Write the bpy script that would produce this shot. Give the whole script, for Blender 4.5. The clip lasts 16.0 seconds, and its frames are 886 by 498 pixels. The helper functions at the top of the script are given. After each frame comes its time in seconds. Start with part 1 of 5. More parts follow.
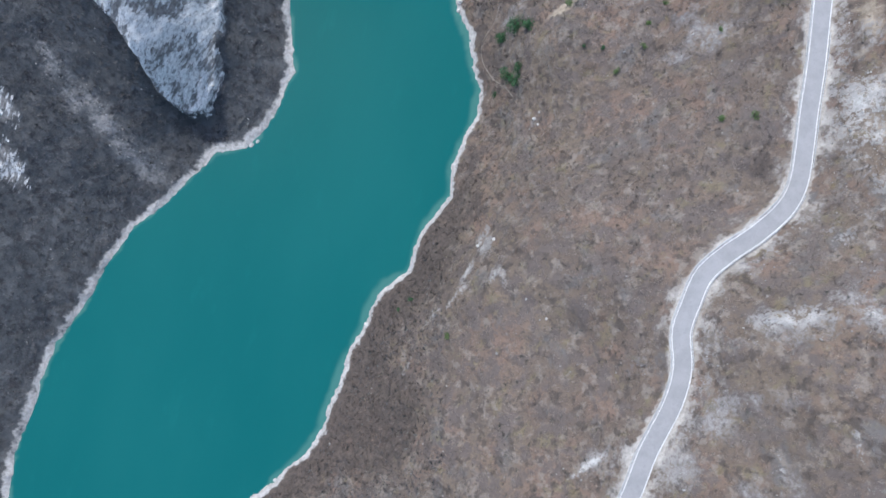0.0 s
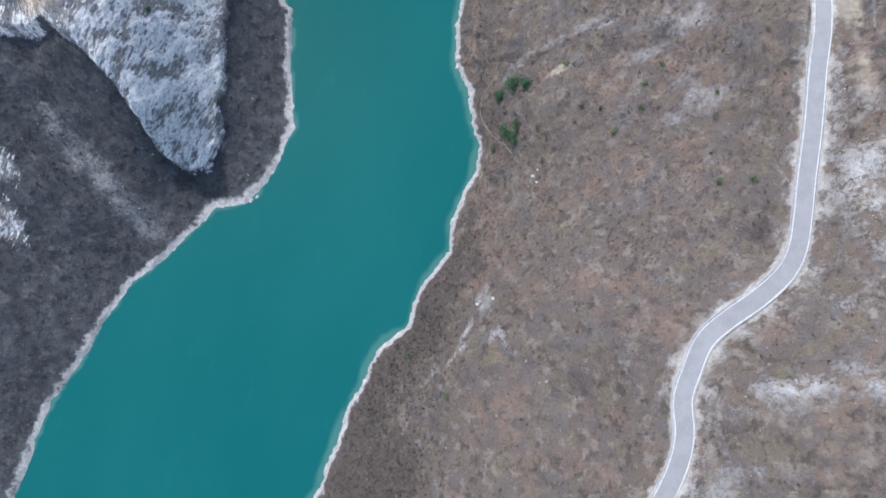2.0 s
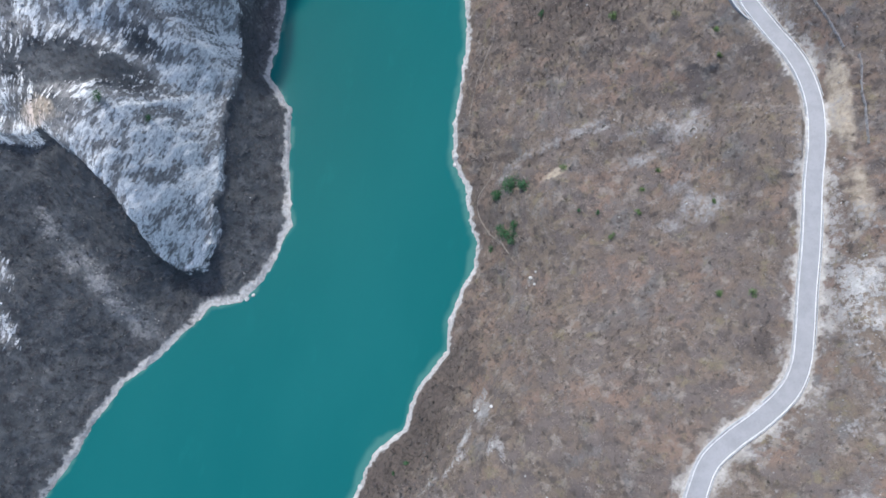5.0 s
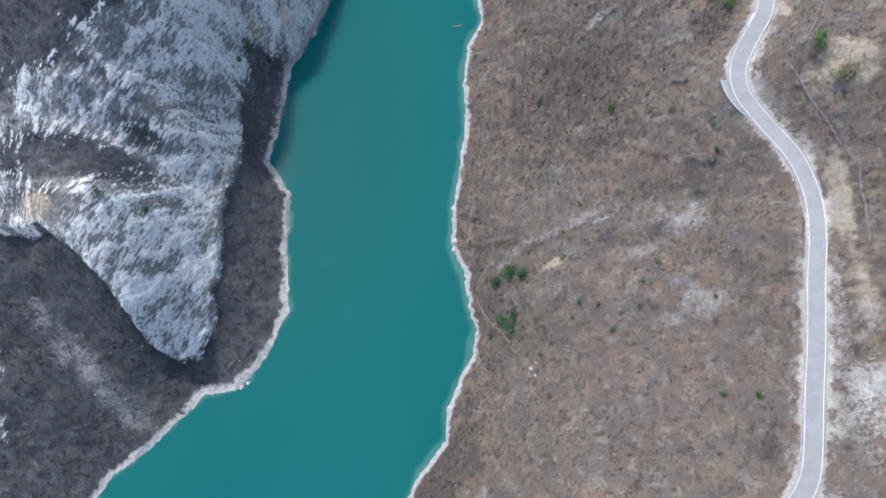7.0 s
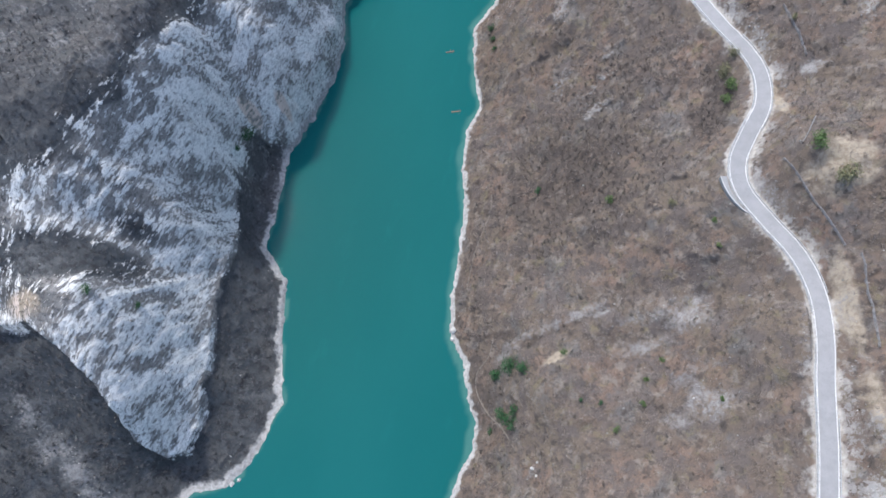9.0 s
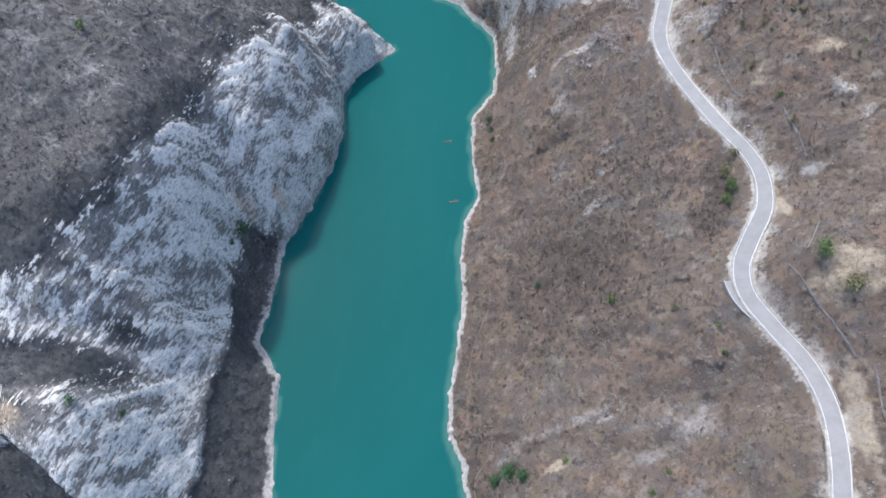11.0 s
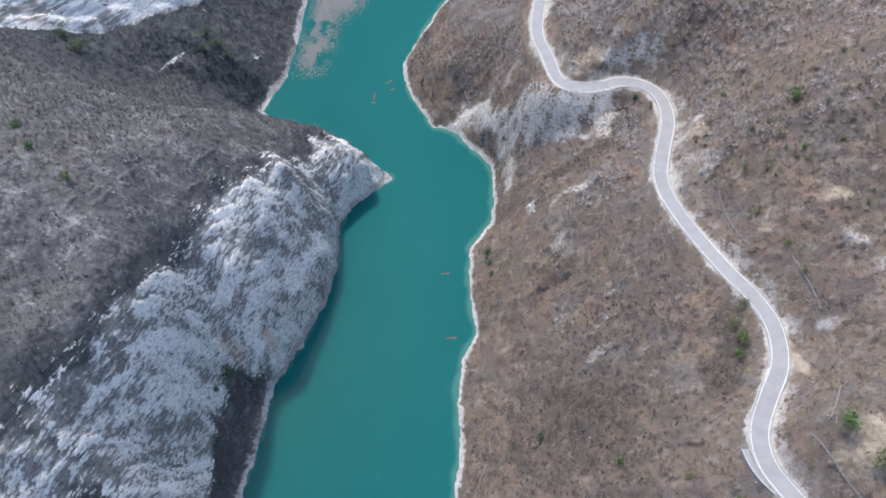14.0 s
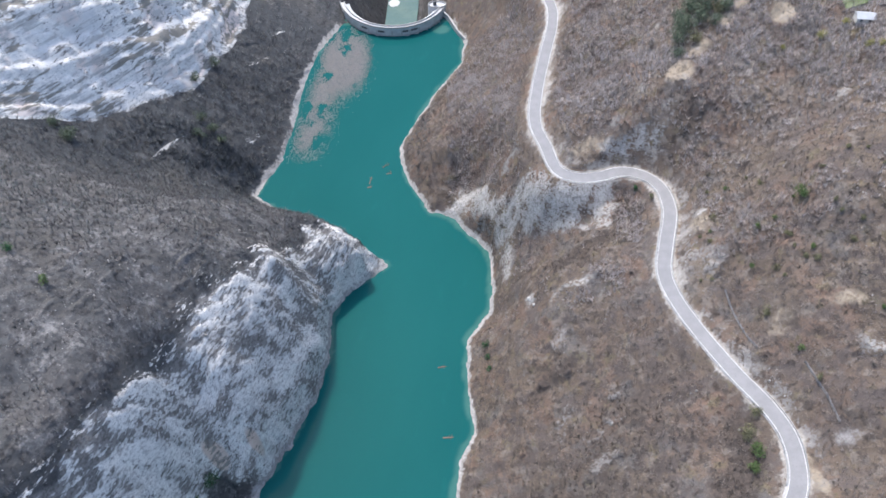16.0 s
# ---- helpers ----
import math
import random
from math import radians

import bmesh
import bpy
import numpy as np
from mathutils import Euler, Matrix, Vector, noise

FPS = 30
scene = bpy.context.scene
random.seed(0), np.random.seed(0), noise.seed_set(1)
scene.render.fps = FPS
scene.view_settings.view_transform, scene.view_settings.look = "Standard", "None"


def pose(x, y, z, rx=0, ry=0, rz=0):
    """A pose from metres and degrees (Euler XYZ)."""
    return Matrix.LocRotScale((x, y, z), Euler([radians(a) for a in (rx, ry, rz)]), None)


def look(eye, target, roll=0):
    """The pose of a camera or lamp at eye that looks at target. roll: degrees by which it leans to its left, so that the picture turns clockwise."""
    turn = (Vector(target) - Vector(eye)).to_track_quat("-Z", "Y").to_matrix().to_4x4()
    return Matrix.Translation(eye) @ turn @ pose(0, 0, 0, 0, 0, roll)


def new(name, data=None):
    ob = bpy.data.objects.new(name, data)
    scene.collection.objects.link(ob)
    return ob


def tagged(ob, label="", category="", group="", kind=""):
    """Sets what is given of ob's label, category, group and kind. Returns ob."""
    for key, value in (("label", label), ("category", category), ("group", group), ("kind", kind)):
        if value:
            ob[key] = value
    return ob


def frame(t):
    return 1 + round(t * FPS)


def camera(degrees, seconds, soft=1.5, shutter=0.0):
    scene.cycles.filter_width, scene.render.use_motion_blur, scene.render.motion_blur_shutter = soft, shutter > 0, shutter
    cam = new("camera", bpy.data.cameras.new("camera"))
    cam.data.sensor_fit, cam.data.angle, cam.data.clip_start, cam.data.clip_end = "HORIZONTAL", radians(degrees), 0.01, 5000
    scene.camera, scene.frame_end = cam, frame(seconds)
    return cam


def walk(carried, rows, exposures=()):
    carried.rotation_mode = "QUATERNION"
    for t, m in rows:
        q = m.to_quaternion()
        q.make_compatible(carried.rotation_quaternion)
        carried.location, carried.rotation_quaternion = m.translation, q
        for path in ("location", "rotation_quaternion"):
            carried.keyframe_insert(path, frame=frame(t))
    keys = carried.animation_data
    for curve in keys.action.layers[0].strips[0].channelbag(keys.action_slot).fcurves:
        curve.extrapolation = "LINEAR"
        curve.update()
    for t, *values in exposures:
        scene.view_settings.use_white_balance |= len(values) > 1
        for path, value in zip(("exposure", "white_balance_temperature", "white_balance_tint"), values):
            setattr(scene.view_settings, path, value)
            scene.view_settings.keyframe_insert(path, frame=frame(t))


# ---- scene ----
# Seconds, place of the drone, heading, pitch and roll in degrees.
PATH = [
    (0, 0.00, 0.00, 286.00, -0.643, -85.547, 0.526),
    (0.5, 0.12, 2.52, 286.15, -0.440, -84.942, 0.309),
    (1, 0.25, 4.97, 286.19, -0.264, -84.313, 0.094),
    (1.5, 0.49, 7.48, 286.29, -0.129, -83.652, -0.068),
    (2, 0.60, 9.85, 286.25, -0.005, -83.041, -0.195),
    (2.5, 0.87, 12.35, 286.38, 0.079, -82.347, -0.301),
    (3, 1.16, 15.18, 286.36, 0.125, -81.602, -0.367),
    (3.5, 1.38, 18.19, 286.46, 0.159, -80.978, -0.431),
    (4, 1.58, 21.14, 286.38, 0.164, -80.234, -0.436),
    (6.5, 2.11, 36.05, 286.60, -0.086, -75.197, -0.132),
    (7, 2.24, 39.85, 286.73, -0.121, -74.028, -0.101),
    (7.5, 2.50, 43.52, 286.63, -0.103, -72.878, -0.103),
    (8, 2.80, 46.77, 286.55, -0.032, -71.892, -0.180),
    (8.5, 3.14, 50.76, 286.46, 0.073, -70.671, -0.281),
    (9, 3.46, 54.32, 286.43, 0.123, -69.568, -0.307),
    (11.5, 4.63, 74.93, 286.85, 0.042, -63.696, -0.187),
    (12, 4.87, 79.07, 286.76, 0.053, -62.526, -0.182),
    (12.5, 5.18, 82.99, 286.74, 0.107, -61.449, -0.221),
    (13, 5.56, 87.59, 286.54, 0.152, -60.093, -0.282),
    (13.5, 5.91, 91.85, 286.42, 0.146, -58.966, -0.275),
    (14, 6.15, 95.77, 286.31, 0.118, -57.879, -0.256),
    (14.5, 6.27, 99.66, 286.10, 0.068, -56.783, -0.184),
    (15, 6.53, 104.12, 285.90, 0.003, -55.503, -0.139),
    (15.5, 6.96, 108.45, 285.79, -0.011, -54.305, -0.125),
    (16, 7.24, 113.00, 285.67, -0.066, -53.011, -0.090),
]
cam = camera(63.95, 16.0, soft=1.6)
# the picture grows slightly warmer along the way
TONE = [(0.0, 1.27, 6120, 6), (4.0, 1.31, 6150, 6), (8.0, 1.36, 6330, 6.5), (12.0, 1.39, 6450, 8), (16.0, 1.43, 6540, 9)]
walk(cam, [(t, pose(x, y, z, 90 + pitch, 0, yaw) @ pose(0, 0, 0, 0, 0, roll)) for t, x, y, z, yaw, pitch, roll in PATH], TONE)

# ---- light ----
SUN_ELEVATION, SUN_FROM = 62.0, 326.0  # degrees; the compass side the light comes from (y is north)
world = bpy.data.worlds.new("overcast_sky")
scene.world = world
world.use_nodes = True
wn = world.node_tree
sky = wn.nodes.new("ShaderNodeTexSky")
sky.sky_type = "NISHITA"
sky.sun_disc = False
sky.sun_elevation = radians(SUN_ELEVATION)
sky.sun_rotation = radians(SUN_FROM)
sky.dust_density = 2.0
wn.links.new(sky.outputs["Color"], wn.nodes["Background"].inputs["Color"])
wn.nodes["Background"].inputs["Strength"].default_value = 0.138
sun = new("sun", bpy.data.lights.new("sun", "SUN"))
sun.data.energy, sun.data.angle, sun.data.color = 1.35, radians(2.5), (1.0, 0.97, 0.93)
_a = radians(SUN_FROM)
_s = Vector((math.sin(_a) * math.cos(radians(SUN_ELEVATION)), math.cos(_a) * math.cos(radians(SUN_ELEVATION)), math.sin(radians(SUN_ELEVATION))))
sun.matrix_world = look(_s * 900, (0, 0, 0))


# ---- materials ----
class Nodes:
    """A small writer of node materials."""

    def __init__(self, name):
        self.mat = bpy.data.materials.new(name)
        self.mat.use_nodes = True
        self.tree = self.mat.node_tree
        self.bsdf = self.tree.nodes["Principled BSDF"]
        self.pos = self.add("ShaderNodeNewGeometry").outputs["Position"]

    def add(self, kind):
        return self.tree.nodes.new(kind)

    def link(self, a, b):
        if hasattr(a, "links"):
            self.tree.links.new(a, b)
        else:
            b.default_value = a

    def mapped(self, scale=(1, 1, 1), turn=0.0, vector=None, tilt=(0, 0)):
        """Turned first, then stretched."""
        out = vector or self.pos
        for key, value in (("Rotation", (radians(tilt[0]), radians(tilt[1]), radians(turn))), ("Scale", scale)):
            n = self.add("ShaderNodeMapping")
            self.link(out, n.inputs["Vector"])
            n.inputs[key].default_value = value
            out = n.outputs["Vector"]
        return out

    def noise(self, scale, detail=4.0, rough=0.55, vector=None):
        n = self.add("ShaderNodeTexNoise")
        self.link(vector or self.pos, n.inputs["Vector"])
        n.inputs["Scale"].default_value = scale
        n.inputs["Detail"].default_value = detail
        n.inputs["Roughness"].default_value = rough
        return n.outputs["Fac"]

    def ramp(self, fac, low, high, a=0.0, b=1.0):
        n = self.add("ShaderNodeMapRange")
        n.interpolation_type = "SMOOTHSTEP"
        self.link(fac, n.inputs["Value"])
        for key, v in (("From Min", low), ("From Max", high), ("To Min", a), ("To Max", b)):
            n.inputs[key].default_value = v
        return n.outputs["Result"]

    def math(self, op, a, b=0.0):
        n = self.add("ShaderNodeMath")
        n.operation = op
        self.link(a, n.inputs[0])
        self.link(b, n.inputs[1])
        return n.outputs[0]

    def mix(self, fac, a, b):
        n = self.add("ShaderNodeMix")
        n.data_type = "RGBA"
        self.link(fac, n.inputs["Factor"])
        for v, key in ((a, 6), (b, 7)):
            self.link(v if hasattr(v, "links") else (*v, 1.0), n.inputs[key])
        return n.outputs[2]

    def attribute(self, name):
        n = self.add("ShaderNodeAttribute")
        n.attribute_name = name
        s = self.add("ShaderNodeSeparateColor")
        self.link(n.outputs["Color"], s.inputs[0])
        return s.outputs[0], s.outputs[1], s.outputs[2], n.outputs["Alpha"]

    def bump(self, height, strength=0.5, distance=0.2):
        n = self.add("ShaderNodeBump")
        n.inputs["Strength"].default_value = strength
        n.inputs["Distance"].default_value = distance
        self.link(height, n.inputs["Height"])
        self.link(n.outputs["Normal"], self.bsdf.inputs["Normal"])

    def done(self, colour, rough=0.9, metal=0.0, spec=0.3):
        self.link(colour if hasattr(colour, "links") else (*colour, 1.0), self.bsdf.inputs["Base Color"])
        self.link(rough, self.bsdf.inputs["Roughness"])
        self.link(metal, self.bsdf.inputs["Metallic"])
        self.bsdf.inputs["Specular IOR Level"].default_value = spec
        return self.mat


def ground_material():
    n = Nodes("hillside")
    rock, scree, tan, bed = n.attribute("zones")
    shore, west, bare, dense = n.attribute("zones_more")
    wide, mid, fine, grit = n.noise(0.022, 5, 0.6), n.noise(0.13, 6, 0.65), n.noise(0.75, 6, 0.68), n.noise(2.8, 5, 0.72)
    patch = n.noise(0.05, 5, 0.62, n.mapped((1, 1, 1), 40))
    less = lambda fac, amount: n.math("MULTIPLY", n.math("SUBTRACT", fac, 0.5), amount)
    soil = n.mix(n.ramp(wide, 0.38, 0.62), (0.124, 0.097, 0.080), (0.152, 0.120, 0.094))
    soil = n.mix(n.ramp(patch, 0.46, 0.64, 0, 0.8), soil, (0.180, 0.124, 0.098))
    soil = n.mix(n.ramp(n.noise(0.08, 5, 0.62, n.mapped((1, 1, 1), 75)), 0.53, 0.64, 0, 0.8), soil, (0.118, 0.112, 0.110))
    soil = n.mix(n.ramp(n.noise(0.17, 5, 0.62, n.mapped((1, 1, 1), 15)), 0.55, 0.66, 0, 0.65), soil, (0.160, 0.136, 0.086))
    soil = n.mix(n.ramp(n.noise(0.22, 5, 0.62, n.mapped((1, 1, 1), 10)), 0.52, 0.62, 0, 0.8), soil, (0.205, 0.175, 0.152))
    soil = n.mix(n.ramp(n.noise(0.30, 5, 0.62, n.mapped((1, 1, 1), 50)), 0.52, 0.62, 0, 0.85), soil, (0.070, 0.058, 0.052))
    soil = n.mix(n.ramp(mid, 0.48, 0.60), soil, (0.114, 0.094, 0.086))
    soil = n.mix(n.ramp(fine, 0.50, 0.66, 0, 0.75), soil, (0.092, 0.075, 0.066))
    soil = n.mix(n.ramp(grit, 0.56, 0.72, 0, 0.5), soil, (0.235, 0.208, 0.188))
    litter = n.mix(n.ramp(fine, 0.40, 0.62), (0.092, 0.074, 0.065), (0.055, 0.046, 0.042))
    soil = n.mix(n.ramp(n.math("ADD", dense, less(mid, 1.6)), 0.25, 0.85, 0, 0.9), soil, litter)
    # western soil: darker growth, further darkened and blued for that bank's shade
    shaded_wood = n.mix(n.ramp(mid, 0.40, 0.64), (0.081, 0.084, 0.087), (0.056, 0.059, 0.063))
    shaded_wood = n.mix(n.ramp(n.noise(0.04, 5, 0.62, n.mapped((1, 1, 1), 40)), 0.50, 0.64, 0, 0.7), shaded_wood, (0.104, 0.100, 0.095))
    shaded_wood = n.mix(n.ramp(n.noise(0.22, 5, 0.62, n.mapped((1, 1, 1), 10)), 0.53, 0.64, 0, 0.7), shaded_wood, (0.119, 0.123, 0.127))
    shaded_wood = n.mix(n.ramp(n.noise(0.30, 5, 0.62, n.mapped((1, 1, 1), 50)), 0.53, 0.64, 0, 0.8), shaded_wood, (0.041, 0.040, 0.043))
    shaded_wood = n.mix(n.ramp(fine, 0.50, 0.66, 0, 0.8), shaded_wood, (0.044, 0.043, 0.047))
    shaded_wood = n.mix(n.ramp(grit, 0.57, 0.72, 0, 0.6), shaded_wood, (0.193, 0.187, 0.193))
    soil = n.mix(west, soil, shaded_wood)
    grass = n.mix(n.ramp(fine, 0.4, 0.65), (0.315, 0.266, 0.210), (0.215, 0.172, 0.130))
    soil = n.mix(n.ramp(n.math("ADD", tan, less(mid, 1.4)), 0.42, 0.80), soil, grass)
    # limestone: the beds come from the lie of the land, finer cracks and stains from here
    streak = n.noise(1.0, 7, 0.7, n.mapped((1.9, 0.42, 0.6), 25))
    thin = n.noise(1.0, 6, 0.7, n.mapped((0.55, 0.030, 0.40), 38))
    thick = n.noise(1.0, 5, 0.62, n.mapped((0.10, 0.012, 0.07), 38))
    stone = n.mix(n.ramp(n.math("ADD", bed, less(fine, 1.1)), 0.30, 0.70), (0.55, 0.54, 0.525), (0.75, 0.73, 0.70))
    stone = n.mix(n.ramp(n.noise(0.07, 4), 0.62, 0.78, 0, 0.5), stone, (0.52, 0.46, 0.40))
    stone = n.mix(n.ramp(streak, 0.38, 0.53, 0.6, 0.0), stone, (0.25, 0.24, 0.235))
    stone = n.mix(n.ramp(grit, 0.52, 0.62, 0, 0.5), stone, (0.27, 0.26, 0.25))
    wall = n.mix(n.ramp(fine, 0.36, 0.64), (0.92, 0.88, 0.83), (0.74, 0.71, 0.68))
    wall = n.mix(n.ramp(n.noise(0.045, 5, 0.6), 0.50, 0.60, 0, 0.8), wall, (0.76, 0.62, 0.55))
    wall = n.mix(n.ramp(n.noise(0.03, 5, 0.6, n.mapped((1, 1, 1), 50)), 0.50, 0.62, 0, 0.6), wall, (0.56, 0.57, 0.58))
    wall = n.mix(n.ramp(thin, 0.48, 0.58, 0, 0.75), wall, (0.42, 0.405, 0.39))
    wall = n.mix(n.ramp(n.math("ADD", thick, less(thin, 0.6)), 0.53, 0.60, 0, 0.85), wall, (0.22, 0.195, 0.16))
    stone = n.mix(n.ramp(rock, 0.75, 0.92, 0, 0.95), stone, wall)
    east = n.math("SUBTRACT", 1.0, west)
    stone = n.mix(n.math("MULTIPLY", east, 0.7), stone, n.mix(n.ramp(fine, 0.38, 0.62), (0.54, 0.52, 0.50), (0.25, 0.24, 0.23)))
    stone = n.mix(n.math("MULTIPLY", east, n.ramp(n.noise(0.8, 5, 0.62, n.mapped((1, 1, 0.4), 15)), 0.38, 0.48, 0.65, 0.0)), stone, (0.17, 0.165, 0.16))
    stone = n.mix(n.math("MULTIPLY", east, n.ramp(rock, 0.42, 0.60, 0.8, 0.0)), stone, n.mix(n.ramp(fine, 0.38, 0.62), (0.30, 0.28, 0.27), (0.20, 0.185, 0.176)))
    ledges = n.noise(1.0, 4, 0.6, n.mapped((1.55, 0.26, 0.62), 25))
    bedded = n.math("ADD", less(bed, 0.95), n.math("ADD", less(ledges, 2.5), less(fine, 0.9)))
    blocky = n.math("ADD", less(bed, 0.5), n.math("ADD", n.math("ADD", less(mid, 1.3), less(fine, 2.1)), less(grit, 0.8)))
    broken = n.math("ADD", n.math("MULTIPLY", bedded, west), n.math("MULTIPLY", blocky, east))
    where = n.math("ADD", rock, n.math("MULTIPLY", broken, n.ramp(rock, 0.06, 0.30)))
    stain = n.ramp(n.math("ADD", tan, less(mid, 0.5)), 0.45, 0.80, 0, 0.8)
    stone = n.mix(n.math("MULTIPLY", stain, west), stone, (0.56, 0.43, 0.35))
    rocky = n.math("MULTIPLY", n.ramp(where, 0.38, 0.64), n.math("ADD", 0.80, n.math("MULTIPLY", west, 0.20)))
    chips = n.math("ADD", scree, n.math("ADD", less(mid, 1.6), less(fine, 1.3)))
    soil = n.mix(n.ramp(chips, 0.34, 1.0, 0, 0.72), soil, n.mix(n.ramp(grit, 0.4, 0.65), (0.27, 0.255, 0.248), (0.40, 0.39, 0.385)))
    rubble = n.mix(n.ramp(n.math("ADD", fine, less(streak, 0.6)), 0.40, 0.62), (0.29, 0.275, 0.262), (0.155, 0.145, 0.138))
    soil = n.mix(n.math("MULTIPLY", n.ramp(rock, 0.26, 0.46, 0, 0.8), west), soil, rubble)
    colour = n.mix(rocky, soil, stone)
    pale = n.mix(n.ramp(fine, 0.36, 0.66), (0.46, 0.435, 0.405), (0.27, 0.245, 0.22))
    colour = n.mix(n.ramp(n.math("ADD", bare, n.math("ADD", less(mid, 1.5), less(fine, 0.9))), 0.42, 0.8, 0, 0.9), colour, pale)
    band = n.math("ADD", shore, n.math("ADD", less(n.noise(0.5, 5), 1.1), less(fine, 0.6)))
    colour = n.mix(n.ramp(band, 0.36, 0.74), colour, n.mix(n.ramp(fine, 0.35, 0.65), (0.43, 0.415, 0.40), (0.28, 0.265, 0.255)))
    n.bump(n.math("ADD", n.math("MULTIPLY", fine, 0.7), n.math("ADD", n.math("MULTIPLY", grit, 0.4), n.math("MULTIPLY", streak, 0.8))), 0.8, 0.5)
    return n.done(colour, 0.95, 0.0, 0.12)


def water_material():
    n = Nodes("lake_water")
    shallow = n.attribute("shallow")[0]
    wide = n.noise(0.02, 4, vector=n.mapped((1, 0.45, 1), 10))
    deep = n.mix(n.ramp(wide, 0.3, 0.7), (0.0070, 0.085, 0.087), (0.0096, 0.094, 0.095))
    swirl = n.noise(0.12, 6, 0.6, n.mapped((1, 0.35, 1), 12))
    deep = n.mix(n.ramp(swirl, 0.58, 0.75, 0, 0.35), deep, (0.012, 0.112, 0.109))
    colour = n.mix(n.ramp(shallow, 0.2, 1.0, 0, 0.5), deep, (0.085, 0.185, 0.160))
    n.bump(n.noise(0.55, 4, 0.6), 0.10, 0.25)
    n.bsdf.inputs["IOR"].default_value = 1.333
    return n.done(colour, 0.05, 0.0, 0.05)


def plain(name, a, b, scale=0.6, rough=0.85, metal=0.0, bump=0.3, spec=0.3, vary=0.0):
    n = Nodes(name)
    colour = n.mix(n.ramp(n.noise(scale, 6, 0.65), 0.32, 0.68), a, b)
    colour = n.mix(n.math("MULTIPLY", n.ramp(n.noise(scale * 7, 4, 0.7), 0.5, 0.75), 0.4), colour, tuple(0.6 * v for v in a))
    if vary:
        info = n.add("ShaderNodeObjectInfo").outputs["Random"]
        colour = n.mix(n.math("MULTIPLY", info, vary), colour, tuple(0.55 * v for v in b))
    if bump:
        n.bump(n.noise(scale * 5, 4), bump, 0.05)
    return n.done(colour, rough, metal, spec)


def island(name, a, b, c, rough=0.9, patches=()):
    """A colour that differs from piece to piece of a joined mesh, and from stand to stand."""
    n = Nodes(name)
    pick = n.add("ShaderNodeNewGeometry").outputs["Random Per Island"]
    colour = n.mix(n.ramp(pick, 0.0, 0.5), a, b)
    colour = n.mix(n.ramp(pick, 0.55, 1.0), colour, c)
    for scale, turn, low, high, much, tint in patches:
        colour = n.mix(n.ramp(n.noise(scale, 5, 0.62, n.mapped((1, 1, 1), turn)), low, high, 0, much), colour, tint)
    return n.done(colour, rough, 0.0, 0.15)


GROUND, WATER = ground_material(), water_material()
ASPHALT = plain("asphalt", (0.268, 0.262, 0.267), (0.232, 0.228, 0.233), 0.25, 0.9, bump=0.15)
PAINT = plain("road_paint", (0.70, 0.70, 0.70), (0.52, 0.52, 0.52), 0.8, 0.7)
CONCRETE = plain("concrete", (0.46, 0.455, 0.445), (0.36, 0.355, 0.345), 0.4, 0.9)
GRAVELLY = plain("gravelly_concrete", (0.47, 0.45, 0.43), (0.30, 0.285, 0.27), 0.8, 0.95)
DAM_CONCRETE = plain("dam_concrete", (0.58, 0.585, 0.585), (0.43, 0.44, 0.445), 0.25, 0.9)
GALVANISED = plain("galvanised_steel", (0.52, 0.53, 0.54), (0.40, 0.41, 0.42), 1.0, 0.5, 0.6)
FENCE_STEEL = plain("weathered_steel", (0.30, 0.29, 0.29), (0.21, 0.20, 0.20), 1.0, 0.6, 0.3)
DARK_HOLE = plain("dark_opening", (0.09, 0.095, 0.10), (0.12, 0.125, 0.13), 1.0, 0.9)
BARK = plain("bark", (0.11, 0.085, 0.065), (0.07, 0.055, 0.045), 2.0)
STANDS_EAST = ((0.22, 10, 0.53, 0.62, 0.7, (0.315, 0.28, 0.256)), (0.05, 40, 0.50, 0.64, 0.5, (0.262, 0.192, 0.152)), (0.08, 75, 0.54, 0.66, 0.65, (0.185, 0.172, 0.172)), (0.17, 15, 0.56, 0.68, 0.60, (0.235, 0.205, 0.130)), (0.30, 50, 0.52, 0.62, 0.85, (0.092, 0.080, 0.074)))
# western scrub tints are likewise darkened and blued for the bank's shade
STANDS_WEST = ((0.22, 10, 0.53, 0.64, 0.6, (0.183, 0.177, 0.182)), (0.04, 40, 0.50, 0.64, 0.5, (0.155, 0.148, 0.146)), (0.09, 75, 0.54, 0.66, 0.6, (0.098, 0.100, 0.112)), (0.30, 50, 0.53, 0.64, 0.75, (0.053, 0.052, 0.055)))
SCRUB_EAST = island("bare_twigs_east", (0.232, 0.194, 0.172), (0.165, 0.136, 0.119), (0.300, 0.258, 0.230), patches=STANDS_EAST)
SCRUB_WEST_SHADED = island("shaded_twigs_west", (0.123, 0.116, 0.117), (0.084, 0.080, 0.082), (0.171, 0.164, 0.165), patches=STANDS_WEST)
# far north-eastern branches are coloured paler to stand in for distance haze
TREES_HAZED = island("hazed_branches_east", (0.52, 0.468, 0.450), (0.43, 0.384, 0.366), (0.60, 0.546, 0.526), patches=STANDS_EAST[:4])
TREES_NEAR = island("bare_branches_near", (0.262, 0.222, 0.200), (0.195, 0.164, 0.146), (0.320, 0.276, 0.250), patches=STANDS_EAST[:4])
# western branches: grey, lightened partly to allow for haze in the north
TREES_WEST = island("bare_branches_west", (0.262, 0.268, 0.256), (0.212, 0.218, 0.210), (0.325, 0.330, 0.316), patches=STANDS_WEST[:3])
